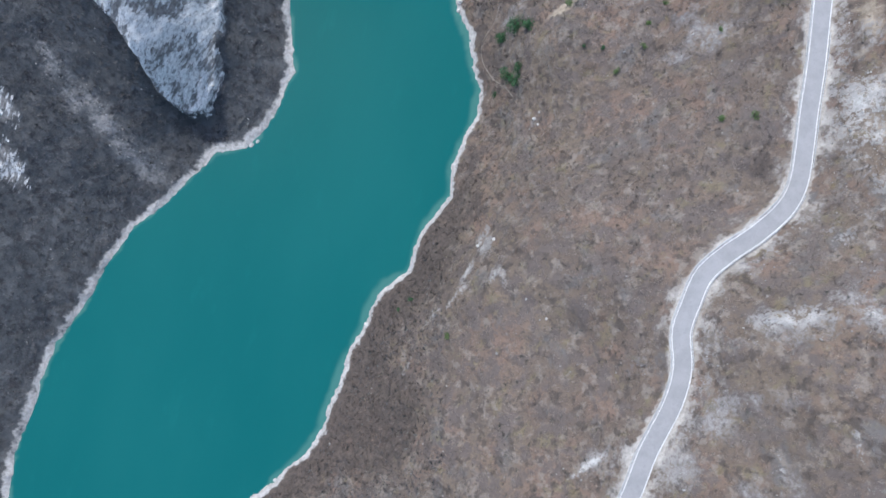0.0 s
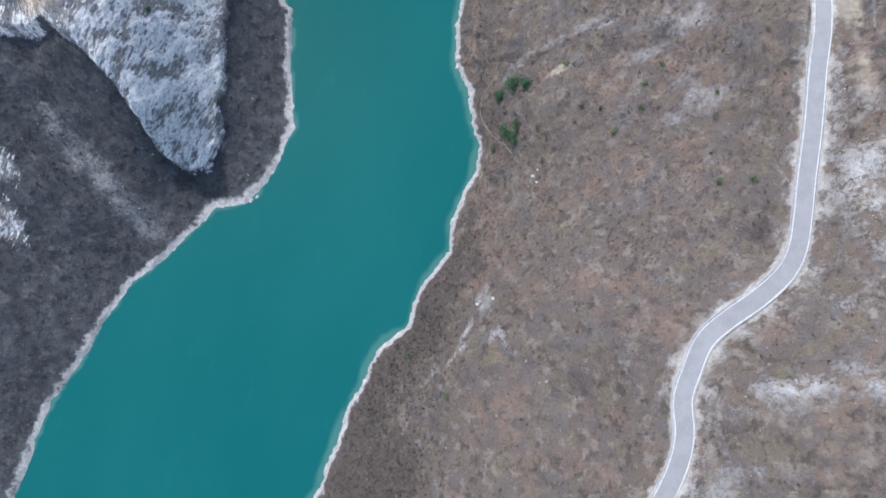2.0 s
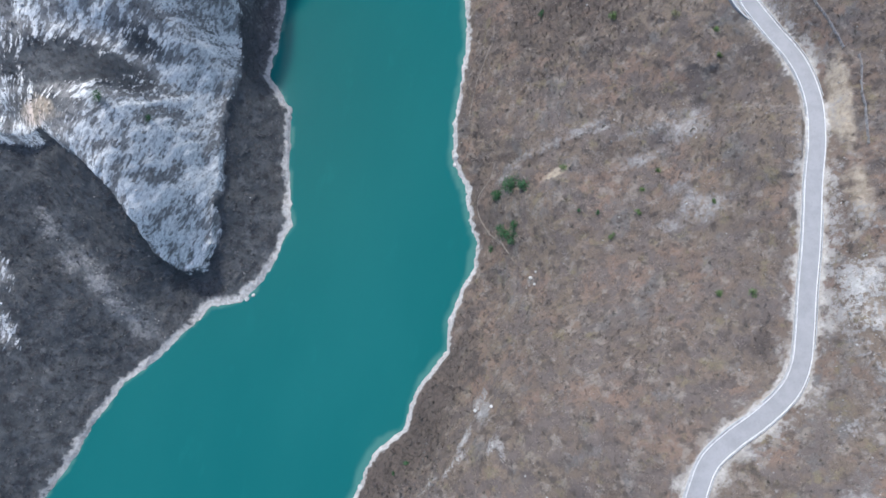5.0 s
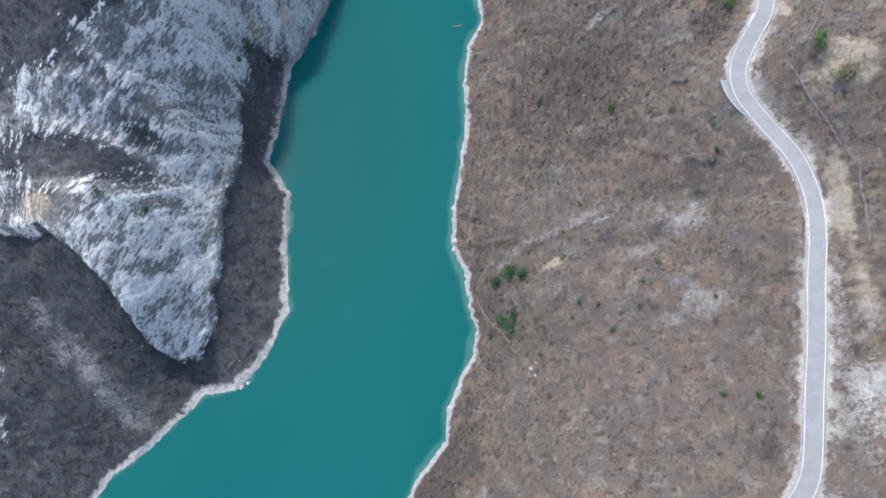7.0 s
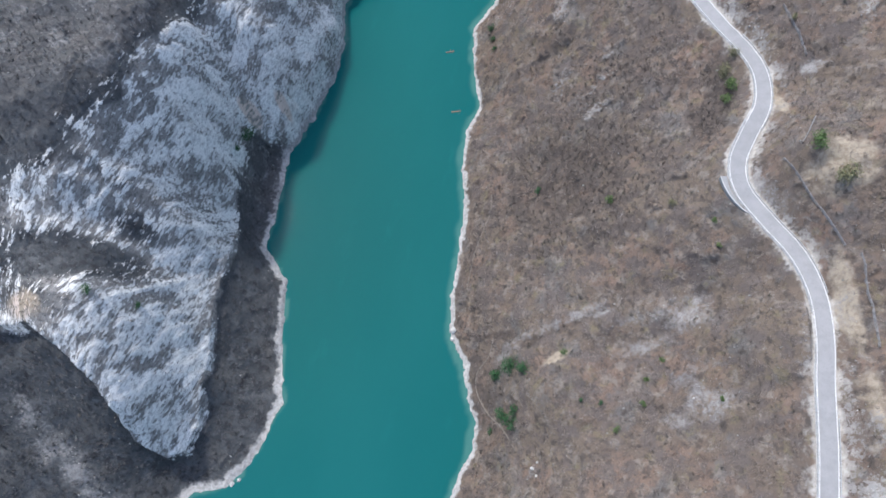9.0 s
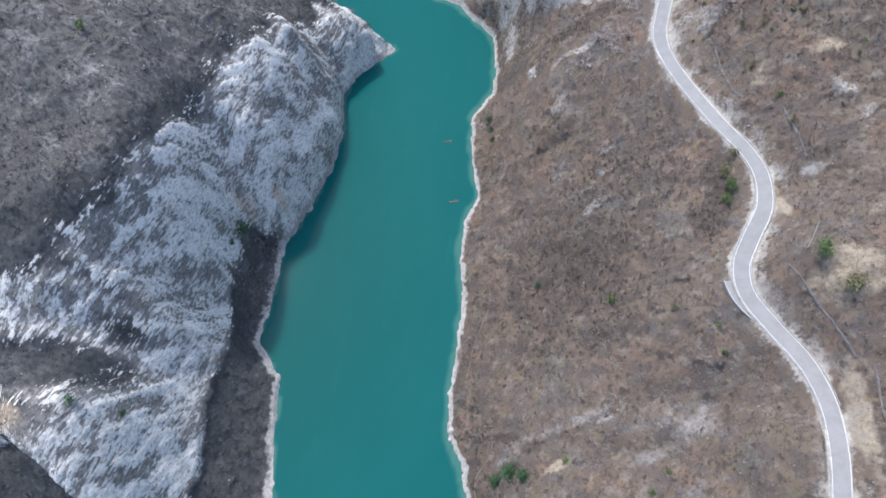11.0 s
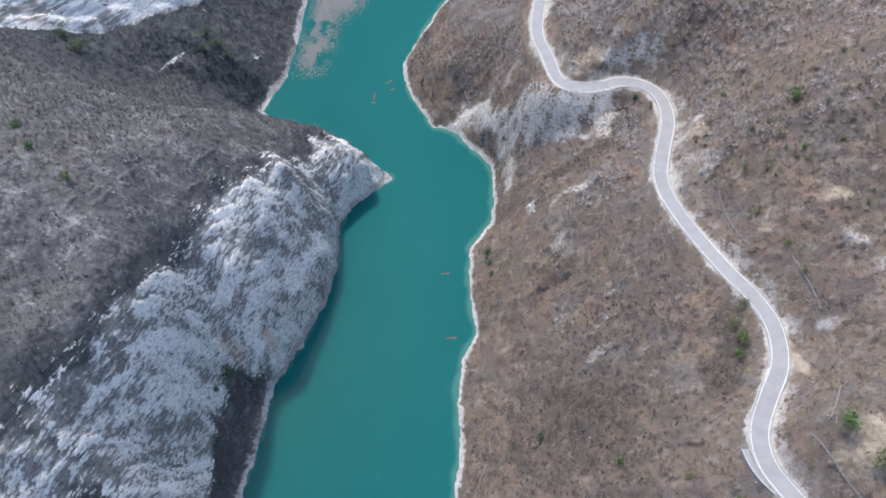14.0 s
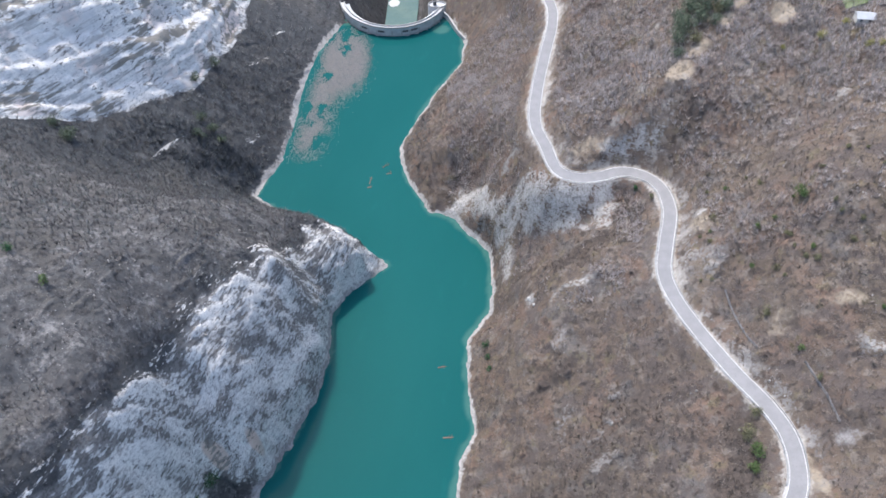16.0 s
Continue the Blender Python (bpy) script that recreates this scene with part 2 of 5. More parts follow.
# this stand's dark tint carries the shade of the slope above the bay
STAND_SHADED = island("shaded_branches_west", (0.085, 0.094, 0.102), (0.065, 0.073, 0.082), (0.11, 0.118, 0.124))
DARK_WEST = island("dark_shrubs_west", (0.050, 0.052, 0.054), (0.038, 0.040, 0.044), (0.066, 0.066, 0.064))
THICKET = island("thicket_twigs", (0.112, 0.094, 0.085), (0.080, 0.068, 0.062), (0.160, 0.138, 0.124))
DARK_TWIGS = island("dark_leaved_shrubs", (0.090, 0.086, 0.074), (0.070, 0.070, 0.066), (0.11, 0.104, 0.086))
STONES = island("limestone_boulders", (0.30, 0.285, 0.27), (0.23, 0.218, 0.205), (0.40, 0.385, 0.37))
DRIFT = island("driftwood", (0.265, 0.25, 0.24), (0.215, 0.205, 0.198), (0.315, 0.295, 0.283))
LEAF_DARK = island("dark_evergreen_leaves", (0.034, 0.085, 0.038), (0.052, 0.120, 0.052), (0.022, 0.056, 0.030))
LEAF_FRESH = island("fresh_green_leaves", (0.080, 0.130, 0.050), (0.112, 0.160, 0.062), (0.054, 0.090, 0.036))
# distant grove leaves: green that is greyed and lightened to imitate haze
LEAF_HAZED = island("hazed_green_leaves", (0.110, 0.138, 0.095), (0.145, 0.172, 0.118), (0.080, 0.104, 0.074))
LEAF_YELLOW = island("yellow_green_leaves", (0.27, 0.255, 0.10), (0.34, 0.31, 0.13), (0.19, 0.185, 0.075))
LEAF_OLIVE = island("olive_leaves", (0.150, 0.150, 0.085), (0.185, 0.175, 0.105), (0.105, 0.108, 0.062))
MEADOW = plain("meadow", (0.12, 0.155, 0.07), (0.15, 0.175, 0.085), 0.4)
ROOF_PALE = plain("pale_roof_sheet", (0.55, 0.56, 0.58), (0.46, 0.47, 0.49), 0.5, 0.5)
PLASTER = plain("plaster", (0.60, 0.57, 0.52), (0.50, 0.47, 0.43), 0.5)


# ---- helpers for building ----
def mesh_of(name, verts, faces, material, smooth=False):
    me = bpy.data.meshes.new(name)
    me.from_pydata([tuple(v) for v in verts], [], [tuple(f) for f in faces])
    me.materials.append(material)
    if smooth:
        me.polygons.foreach_set("use_smooth", [True] * len(me.polygons))
    me.update()
    return me


def quick_mesh(name, verts, faces, material, smooth=False):
    """A large mesh from arrays; faces all have as many corners as the array is wide."""
    me = bpy.data.meshes.new(name)
    verts, faces = np.asarray(verts, np.float32), np.asarray(faces, np.int32)
    count, k = faces.shape
    me.vertices.add(len(verts))
    me.vertices.foreach_set("co", verts.ravel())
    me.loops.add(count * k)
    me.loops.foreach_set("vertex_index", faces.ravel())
    me.polygons.add(count)
    me.polygons.foreach_set("loop_start", np.arange(0, count * k, k, dtype=np.int32))
    me.polygons.foreach_set("loop_total", np.full(count, k, np.int32))
    me.materials.append(material)
    me.polygons.foreach_set("use_smooth", np.full(count, smooth))
    me.update(calc_edges=True)
    return me


def part(name, bm, material, parent=None, label=""):
    me = bpy.data.meshes.new(name)
    bm.to_mesh(me)
    bm.free()
    me.materials.append(material)
    ob = new(name, me)
    ob.parent = parent
    return tagged(ob, label)


def add_box(bm, centre, size, turn=0.0):
    m = Matrix.Translation(centre) @ Matrix.Rotation(turn, 4, "Z") @ Matrix.Diagonal((*size, 1))
    return bmesh.ops.create_cube(bm, size=1.0, matrix=m)["verts"]


def value_noise(x, y, seed=0):
    """Smooth lattice noise in 0..1 for arrays."""
    xi, yi = np.floor(x).astype(np.int64), np.floor(y).astype(np.int64)
    fx, fy = x - xi, y - yi
    fx, fy = fx * fx * (3 - 2 * fx), fy * fy * (3 - 2 * fy)

    def corner(i, j):
        h = (i * 374761393 + j * 668265263 + seed * 1442695041) & 0xFFFFFFFF
        h = ((h ^ (h >> 13)) * 1274126177) & 0xFFFFFFFF
        return ((h ^ (h >> 16)) & 0xFFFF) / 65535.0

    a, b, c, d = corner(xi, yi), corner(xi + 1, yi), corner(xi, yi + 1), corner(xi + 1, yi + 1)
    return (a * (1 - fx) + b * fx) * (1 - fy) + (c * (1 - fx) + d * fx) * fy


def fbm(x, y, octaves=4, seed=0):
    total, amp, norm = 0.0, 1.0, 0.0
    for k in range(octaves):
        total = total + amp * value_noise(x * 2**k + 17.3 * k, y * 2**k - 9.1 * k, seed + k)
        norm += amp
        amp *= 0.55
    return total / norm


def step(x, a, b):
    u = np.clip((x - a) / (b - a), 0, 1)
    return u * u * (3 - 2 * u)


# ---- the lie of the land ----
# The two waterlines, from south to north.
EAST_SHORE = [(-150, -400), (-130, -180), (-95, -105), (-75, -76), (-65, -68), (-54, -58), (-48, -50), (-45, -40), (-40, -29), (-38, -20), (-32, -10), (-29, -1),
              (-23, 7), (-14, 13), (-11, 23), (-5, 34), (3, 44), (5, 57), (9, 68), (15, 79), (16, 87), (13, 96), (12, 110), (6, 124), (7, 142), (10, 160),
              (13, 177), (12, 199), (14, 219), (20, 231), (18, 259), (19, 276), (29, 292), (31, 303), (31, 326), (19, 340), (11, 350), (1, 352), (-6, 365),
              (-14, 382), (-17, 398), (-7, 423), (6, 451), (19, 473), (22, 495), (17, 507), (14, 519)]
WEST_SHORE = [(-230, -400), (-200, -180), (-176, -105), (-171, -76), (-169, -58), (-162, -37), (-155, -16), (-144, 0), (-135, 16), (-125, 31), (-111, 42),
              (-102, 52), (-92, 62), (-80, 63), (-72, 72), (-66, 83), (-61, 96), (-63, 120), (-63, 146), (-67, 153), (-73, 161), (-70, 177), (-66, 207),
              (-55, 228), (-48, 247), (-44, 265), (-45, 288), (-38, 301), (-20, 318), (-33, 330), (-52, 342), (-75, 352), (-92, 364), (-87, 378),
              (-82, 388), (-78.5, 422), (-77, 454), (-71, 487), (-59, 514)]
# The road's centre line, from south to north.
ROAD_SOUTH = [(30, -100, 85), (42, -74, 85), (52, -53, 85), (57, -41, 85.5), (64, -28, 86), (67, -18, 86), (67, -8, 86), (70, 0, 85.5), (74, 8, 85),
              (81, 14, 85), (90, 20, 84.5), (98, 27, 84.5), (102, 34, 85), (104, 43, 85), (106, 55, 85), (109, 70, 84.5), (112, 88, 84), (115, 102, 83),
              (116, 116, 81.5), (113, 129, 80), (106, 141, 79), (100, 152, 78)]
ROAD_NORTH = [(100, 162, 78.5), (105, 172, 79), (112, 184, 78), (114, 197, 76), (111, 208, 75), (104, 221, 74), (97, 237, 71.5), (91, 255, 69),
              (90, 266, 69), (93, 278, 70), (98, 295, 69), (98, 309, 66), (93, 318, 64), (84, 322, 63), (74, 320, 62), (65, 320, 61), (57, 325, 61),
              (53.5, 339, 61), (50, 356, 60), (53, 379, 59), (59, 406, 58), (66, 436, 57), (66, 458, 56), (55, 500, 54), (50, 560, 50)]
# Spot heights on ledges, toes and crests.
EAST_LOW = [(12, -25, 49), (94, -17, 113), (39, -9, 61), (62, -4, 84), (19, 24, 41), (92, 55, 79), (114, 62, 93), (60, 80, 45), (84, 82, 61), (42, 92, 41),
            (65, 103, 45), (107, 105, 84), (91, 131, 65), (110, 151, 83), (81, 153, 67), (117, 159, 96), (124, 186, 81), (44, 206, 25), (-30, -80, 20), (0, -130, 30),
            (110, -110, 140), (250, 100, 160), (250, -50, 190)]
EAST_HIGH = [(130, 206, 90), (70, 212, 52), (64, 227, 44), (38, 237, 25), (145, 247, 107), (141, 270, 112), (67, 271, 56), (45, 278, 33),
             (32, 287, 1), (156, 294, 116), (40, 307, 18), (49, 317, 39), (134, 318, 92), (50, 321, 54), (35, 327, 24), (103, 336, 92), (134, 346, 98),
             (25, 348, 18), (64, 368, 64), (5, 378, 20), (38, 385, 43), (46, 386, 45), (170, 400, 125), (120, 420, 100), (250, 300, 150),
             (85, 480, 70), (40, 480, 25), (36, 520, 28)]
WEST_LOW = [(-163, 9, 16), (-155, 43, 19), (-131, 78, 28), (-151, 79, 41), (-92, 89, 22), (-104, 92, 52), (-145, 101, 50), (-108, 119, 74), (-96, 126, 47),
            (-118, 133, 77), (-85, 140, 25), (-113, 148, 80), (-115, 153, 91), (-91, 154, 49), (-123, 159, 97), (-80, 160, 15), (-103, 177, 91), (-75, 183, 5),
            (-78, 100, 11), (-130, 113, 69), (-106, 98, 60), (-250, 0, 55), (-250, 150, 120), (-200, -60, 20)]
WEST_HIGH = [(-115, 201, 97), (-79, 202, 22), (-85, 202, 74), (-87, 213, 79), (-71, 217, 31), (-90, 225, 85), (-69, 231, 55), (-115, 235, 106),
             (-76, 245, 72), (-62, 250, 51), (-101, 254, 94), (-136, 263, 104), (-57, 265, 45), (-51, 269, 21), (-65, 274, 63), (-57, 278, 56), (-117, 282, 85),
             (-72, 294, 56), (-86, 300, 66), (-34, 313, 17), (-47, 315, 30), (-29, 316, 6), (-118, 371, 31), (-141, 348, 42), (-110, 440, 28), (-92, 500, 15),
             (-250, 300, 110), (-170, 340, 70)]
# The west face: the scarp's lip and foot, the bench by the water, the hollow behind the green tree, the bulge over the lake.
FACE_SOUTH = [(-122.5, 113, 78), (-102, 88, 47), (-104, 92, 51), (-105, 79, 29), (-125.5, 85.5, 32.5), (-139.5, 102.5, 48.5), (-135, 62, 23), (-102, 63.5, 6), (-146.5, 86, 42),
              (-140, 116, 64), (-83, 78.5, 7), (-88.7, 111, 27), (-79.5, 109.5, 13), (-77.5, 142.7, 13.5), (-84, 168, 20), (-107.5, 146, 71), (-112, 155.5, 87), (-98, 72, 9), (-78, 172, 6), (-78.5, 190, 6)]
FACE_NORTH = [(-99, 180, 81), (-91, 186, 74), (-88, 202.5, 76), (-77.5, 223, 49), (-65, 218.5, 14.5), (-76, 210, 24), (-70, 220.5, 38.5), (-62.5, 220, 19), (-74, 203, 5.5), (-64.5, 242, 48),
              (-55, 270, 36), (-53, 280, 35), (-46, 299, 18), (-52.5, 311, 33), (-34, 312.5, 14), (-45.5, 296.5, 7), (-39.5, 315, 25), (-69, 294, 53), (-125.5, 263.5, 100), (-54, 322, 33), (-44, 322, 25), (-34, 321, 16.5), (-26, 319, 7), (-68, 320, 40)]
EAST_MORE = [(56, 314, 42), (61, 315.5, 49.5), (44.5, 320, 37), (27, 354, 20), (85.5, 326.5, 70), (64.5, 329.5, 64), (14.5, 26.5, 27), (4, 1, 33.5), (45, 285.5, 32), (32.5, 327.5, 21),
             (143, 219, 95.5), (109, 238, 76), (58, 177.5, 40), (88.5, 120, 59), (148, 299, 110), (25, 45, 29), (35, 68, 27), (73.5, 115.5, 51), (25, 360, 16), (121.5, 235, 90)]
DAM_CENTRE, DAM_RADIUS, DAM_CREST = (-25.0, 537.5), 36.0, 6.0


def curve_through(points, spacing):
    """Points at even steps along a smooth curve through the given ones."""
    p = np.array(points, float)
    q = np.vstack([2 * p[0] - p[1], p, 2 * p[-1] - p[-2]])
    out = []
    for a, b, c, d in zip(q[:-3], q[1:-2], q[2:-1], q[3:]):
        for u in np.linspace(0, 1, 12, endpoint=False):
            out.append(0.5 * (2 * b + (c - a) * u + (2 * a - 5 * b + 4 * c - d) * u**2 + (3 * b - a - 3 * c + d) * u**3))
    out = np.array(out + [p[-1]])
    run = np.r_[0, np.cumsum(np.linalg.norm(np.diff(out, axis=0), axis=1))]
    s = np.arange(0, run[-1], spacing)
    return np.stack([np.interp(s, run, out[:, k]) for k in range(out.shape[1])], 1)


ROAD = curve_through(ROAD_SOUTH + ROAD_NORTH, 1.5)
_smooth = np.pad(ROAD[:, 2], 12, mode="edge")
ROAD[:, 2] = np.convolve(_smooth, np.ones(25) / 25, "valid")
LAKE = np.array(EAST_SHORE + WEST_SHORE[::-1], float)


def bend(r2):
    return 0.5 * r2 * np.log(r2 + 1e-12)


def surface(places):
    """The smooth sheet through the spot heights."""
    p = np.array(places, float)
    xy, n = p[:, :2] / 100, len(p)
    a = np.zeros((n + 3, n + 3))
    a[:n, :n] = bend(((xy[:, None] - xy[None]) ** 2).sum(-1)) + 0.0015 * np.eye(n)
    a[:n, n], a[n, :n] = 1, 1
    a[:n, n + 1 :], a[n + 1 :, :n] = xy, xy.T
    w = np.linalg.solve(a, np.r_[p[:, 2], 0, 0, 0])

    def height(x, y):
        out = np.empty(x.size)
        q = np.stack([x.ravel(), y.ravel()], 1) / 100
        for i in range(0, len(q), 40000):
            c = q[i : i + 40000]
            out[i : i + 40000] = bend(((c[:, None] - xy[None]) ** 2).sum(-1)) @ w[:n] + w[n] + c @ w[n + 1 :]
        return out.reshape(x.shape)

    return height


_shore_spots = [(x, y, 0.3) for x, y in EAST_SHORE[2:] + WEST_SHORE[2:]]
SHEET = surface(_shore_spots + ROAD_SOUTH + ROAD_NORTH[:-2] + EAST_LOW + EAST_HIGH + EAST_MORE + WEST_LOW + WEST_HIGH + FACE_SOUTH + FACE_NORTH)


def from_line(x, y, line, reach=1e9):
    """Distance from a polyline, and the place along it (in segments)."""
    best, along = np.full(x.shape, 1e9), np.zeros(x.shape)
    for k, (a, b) in enumerate(zip(line[:-1], line[1:])):
        ax, ay, dx, dy = a[0], a[1], b[0] - a[0], b[1] - a[1]
        u = np.clip(((x - ax) * dx + (y - ay) * dy) / (dx * dx + dy * dy + 1e-9), 0, 1)
        d = np.hypot(x - ax - u * dx, y - ay - u * dy)
        near = d < best
        best, along = np.where(near, d, best), np.where(near, k + u, along)
    return best, along


def inside(x, y, ring):
    hit = np.zeros(x.shape, bool)
    for (ax, ay), (bx, by) in zip(ring, np.roll(ring, -1, 0)):
        crosses = (ay > y) != (by > y)
        hit ^= crosses & (x < (bx - ax) * (y - ay) / (by - ay + 1e-12) + ax)
    return hit


def into(x, y, ring):
    """Metres into a closed outline; negative outside."""
    ring = np.array(ring, float)
    d, _ = from_line(x, y, np.vstack([ring, ring[:1]]))
    return np.where(inside(x, y, ring), d, -d)


def spots(x, y, list_of_spots):
    """Soft ovals: x, y, half length, half width, turn, strength."""
    out = np.zeros(x.shape)
    for cx, cy, a, b, turn, s in list_of_spots:
        c, n = math.cos(radians(turn)), math.sin(radians(turn))
        u, v = ((x - cx) * c + (y - cy) * n) / a, ((y - cy) * c - (x - cx) * n) / b
        out = np.maximum(out, s * np.exp(-1.2 * (u * u + v * v) ** 1.5))
    return out


# Bare limestone: the great west face, the buttress below the bend of the road and the far wall.
WEST_FACE = [(-172, 114), (-142, 112), (-126, 110), (-116, 103), (-109, 94), (-106, 86), (-105, 78), (-98, 73), (-92, 76), (-88.5, 84), (-86.5, 94), (-85, 107), (-84.5, 120), (-84, 131), (-82, 143), (-80, 155), (-80, 165), (-81, 185), (-78, 203), (-65, 210), (-54, 229), (-46, 248), (-43, 265),
             (-44, 288), (-37, 301), (-19, 318), (-34, 322), (-52, 322), (-60, 300), (-67, 280), (-77, 255), (-86, 228), (-91, 208), (-98, 190), (-107, 172), (-118, 156), (-134, 147), (-172, 152)]
FACE_SHORE = [(-66, 210), (-54, 229), (-46, 248), (-43, 265), (-44, 288), (-37, 301), (-19, 318)]
FACE_BROW = [(-172, 152), (-134, 147), (-118, 156), (-107, 172), (-98, 190), (-91, 208), (-86, 228), (-77, 255), (-67, 280), (-60, 300), (-52, 322)]
HOLLOWS = [(-118, 131, 27, 10, 5, 0.52), (-101, 146, 8, 7, 20, 0.40), (-104, 157, 10, 3.5, -20, 0.30), (-93, 181, 4, 8, 20, 0.24), (-87, 163, 3, 7, 15, 0.34), (-56, 288, 5, 9, 30, 0.34),
           (-51, 298, 6, 8, 40, 0.25), (-96, 128, 5, 9, 10, 0.20), (-76, 207, 3, 4, 20, 0.35), (-91, 100, 2.5, 9, -10, 0.22), (-127, 117, 19, 8, -12, 0.36), (-67, 271, 19, 6, 63, 0.20), (-86, 222, 22, 5, 66, 0.10), (-100, 106, 15, 24, 0, 0.09), (-65, 301, 14, 8, 25, 0.42), (-50, 318, 14, 4, -10, 0.3), (-59, 276, 24, 7, 66, 0.15),
           (-46, 304, 9, 5, 60, 0.22), (-54, 297, 7, 6, 50, 0.20), (-142, 124, 22, 16, 0, 0.10)]
SCARP = [(-172, 114), (-142, 112), (-126, 110), (-116, 103), (-109, 94), (-106, 86), (-105, 78), (-98, 73)]
CLIFF_TOE = [(-97, 74), (-92, 76), (-88.5, 84), (-86.5, 94), (-85, 107), (-84.5, 120), (-84, 131), (-82, 143), (-80, 155), (-80, 165), (-81, 185), (-78, 203)]
BUTTRESS = [(40, 331), (46, 331), (56, 325), (79, 319), (83, 308), (77, 297), (67, 302), (55, 308), (44, 313), (39, 322)]
SHORE_CRAG = [(10, 352), (16, 362), (28, 352), (38, 332), (42, 319), (40, 299), (35, 301), (34, 316), (29, 333), (20, 344)]
FAR_WALL_FOOT = [(-330, 250), (-215, 318), (-175, 346), (-156, 366), (-142, 386), (-126, 405), (-118, 430), (-112, 460), (-112, 520), (-120, 640)]
ROCK_WEST = [(-160, 52, 6, 13, 10, 0.45), (-156, 70, 5, 8, 0, 0.45), (-130, 362, 17, 2.6, 56, 0.24), (-120, 377, 10, 2.4, 52, 0.24), (-104, 444, 16, 2.6, 60, 0.24), (-93, 487, 18, 2.6, 55, 0.24),
             (-90, 470, 16, 2.0, 56, 0.24), (-110, 428, 12, 2.0, 58, 0.24), (-100, 425, 9, 2.0, 55, 0.24), (-96, 395, 10, 4.0, 61, 0.24), (-120, 407, 9, 2.4, 58, 0.24), (-97, 460, 14, 2.4, 56, 0.24)]
ROCK_SOUTH = [(14, 21, 2, 6, 5, 0.56), (17, 9, 1.5, 5, -15, 0.56), (5, 3, 9, 1.6, 48, 0.56), (-5, -6, 8, 1.3, 50, 0.54), (9, 12, 8, 1.2, 60, 0.52), (-14, -24, 8, 1.2, 60, 0.46), (90, -4, 13, 3.5, 14, 0.55),
              (107, -2, 7, 4, 0, 0.55), (96, -32, 1.2, 6, 0, 0.6), (83, -40, 1, 5, 0, 0.55), (42, -47, 9, 1.3, 42, 0.66), (113, 48, 5, 9, 0, 0.4), (118, 60, 4, 8, 0, 0.4), (107, 18, 4, 5, 0, 0.5)]
ROCK_NORTH = [(44, 276, 3, 6, -15, 0.66), (52, 271, 3, 6, -20, 0.5), (60, 272, 10, 3.5, -12, 0.62), (68, 265, 4, 6, 0, 0.5), (54, 252, 5, 8, 0, 0.46), (87, 330, 10, 4, -5, 0.62), (97, 329, 6, 4, 20, 0.6),
              (139, 219, 6, 4, -30, 0.58), (143, 209, 3, 6, 0, 0.52), (106, 222, 4, 8, 25, 0.62), (38, 345, 7, 5, 30, 0.5), (23, 352, 5, 4, 60, 0.52), (106, 287, 3, 2.5, 0, 0.6), (54, 221, 9, 5, 60, 0.48),
              (66, 214, 7, 4, 40, 0.46), (70, 226, 6, 4, 0, 0.4)]
ROCK_NORTH_MORE = [(62, 202, 8, 4, 30, 0.46), (37, 314, 3, 9, 0, 0.55), (157, 318, 5, 5, 0, 0.5)]
ROCK_ROAD = [(79, 330, 9, 4, 0, 0.56), (92, 331, 9, 5, 5, 0.56), (101, 334, 5, 6, 30, 0.40), (84, 339, 8, 4, 10, 0.48), (117, 52, 8, 22, 0, 0.56), (121, 30, 8, 12, 0, 0.50), (101, 267, 5, 11, 20, 0.47),
             (113, 214, 4, 7, 30, 0.5), (16, 24, 2, 6, 5, 0.5), (20, 10, 1.6, 6, 10, 0.48), (122, 74, 5, 10, 0, 0.42)]
ROCK_SPOTS = ROCK_ROAD + ROCK_WEST + ROCK_SOUTH + ROCK_NORTH + ROCK_NORTH_MORE
SCREE_WEST = [(-130, 72, 34, 8, -54, 0.68), (-116, 55, 13, 9, -52, 0.7), (-150, 62, 9, 18, 10, 0.36), (-160, 30, 14, 10, 0, 0.36)]
SCREE_SOUTH = [(71, 107, 10, 3.5, 10, 0.74), (86, 87, 8, 9, 0, 0.66), (77, 82, 7, 4, 0, 0.5), (84, 97, 10, 5, 20, 0.5), (85, 12, 6, 6, 30, 0.7), (90, -6, 18, 7, 14, 0.6), (107, -2, 10, 8, 0, 0.6),
               (116, 58, 7, 13, -5, 0.5), (114, 44, 7, 9, 0, 0.5), (73, -30, 5, 10, -20, 0.72), (83, -24, 8, 5, 0, 0.45), (62, -45, 6, 10, -30, 0.72), (80, -44, 10, 6, 20, 0.5), (48, -44, 14, 6, 42, 0.5),
               (57, -18, 6, 5, 0, 0.48), (42, 7, 8, 3, -30, 0.44)]
SCREE_SOUTH_MORE = [(34, 68, 2, 4, 0, 0.62)]
SCREE_NORTH = [(59, 121, 6, 2.5, 15, 0.62), (74, 118, 12, 4, 12, 0.66), (85, 117, 9, 9, 0, 0.66), (106, 222, 6, 10, 25, 0.66), (106, 150, 4, 10, 20, 0.7), (97, 265, 5, 9, 0, 0.58), (36, 117, 16, 3.0, 10, 0.66),
               (54, 122, 10, 3.0, 25, 0.66), (28, 112, 9, 3, 30, 0.5), (97, 345, 6, 4, 0, 0.45), (62, 210, 14, 10, 0, 0.35), (55, 266, 10, 8, 0, 0.42), (128, 195, 5, 3, 0, 0.7)]
SCREE_ROAD = [(103, 264, 8, 14, 10, 0.62), (98, 280, 4, 8, 0, 0.5)]
SCREE_SPOTS = SCREE_ROAD + SCREE_WEST + SCREE_SOUTH + SCREE_SOUTH_MORE + SCREE_NORTH
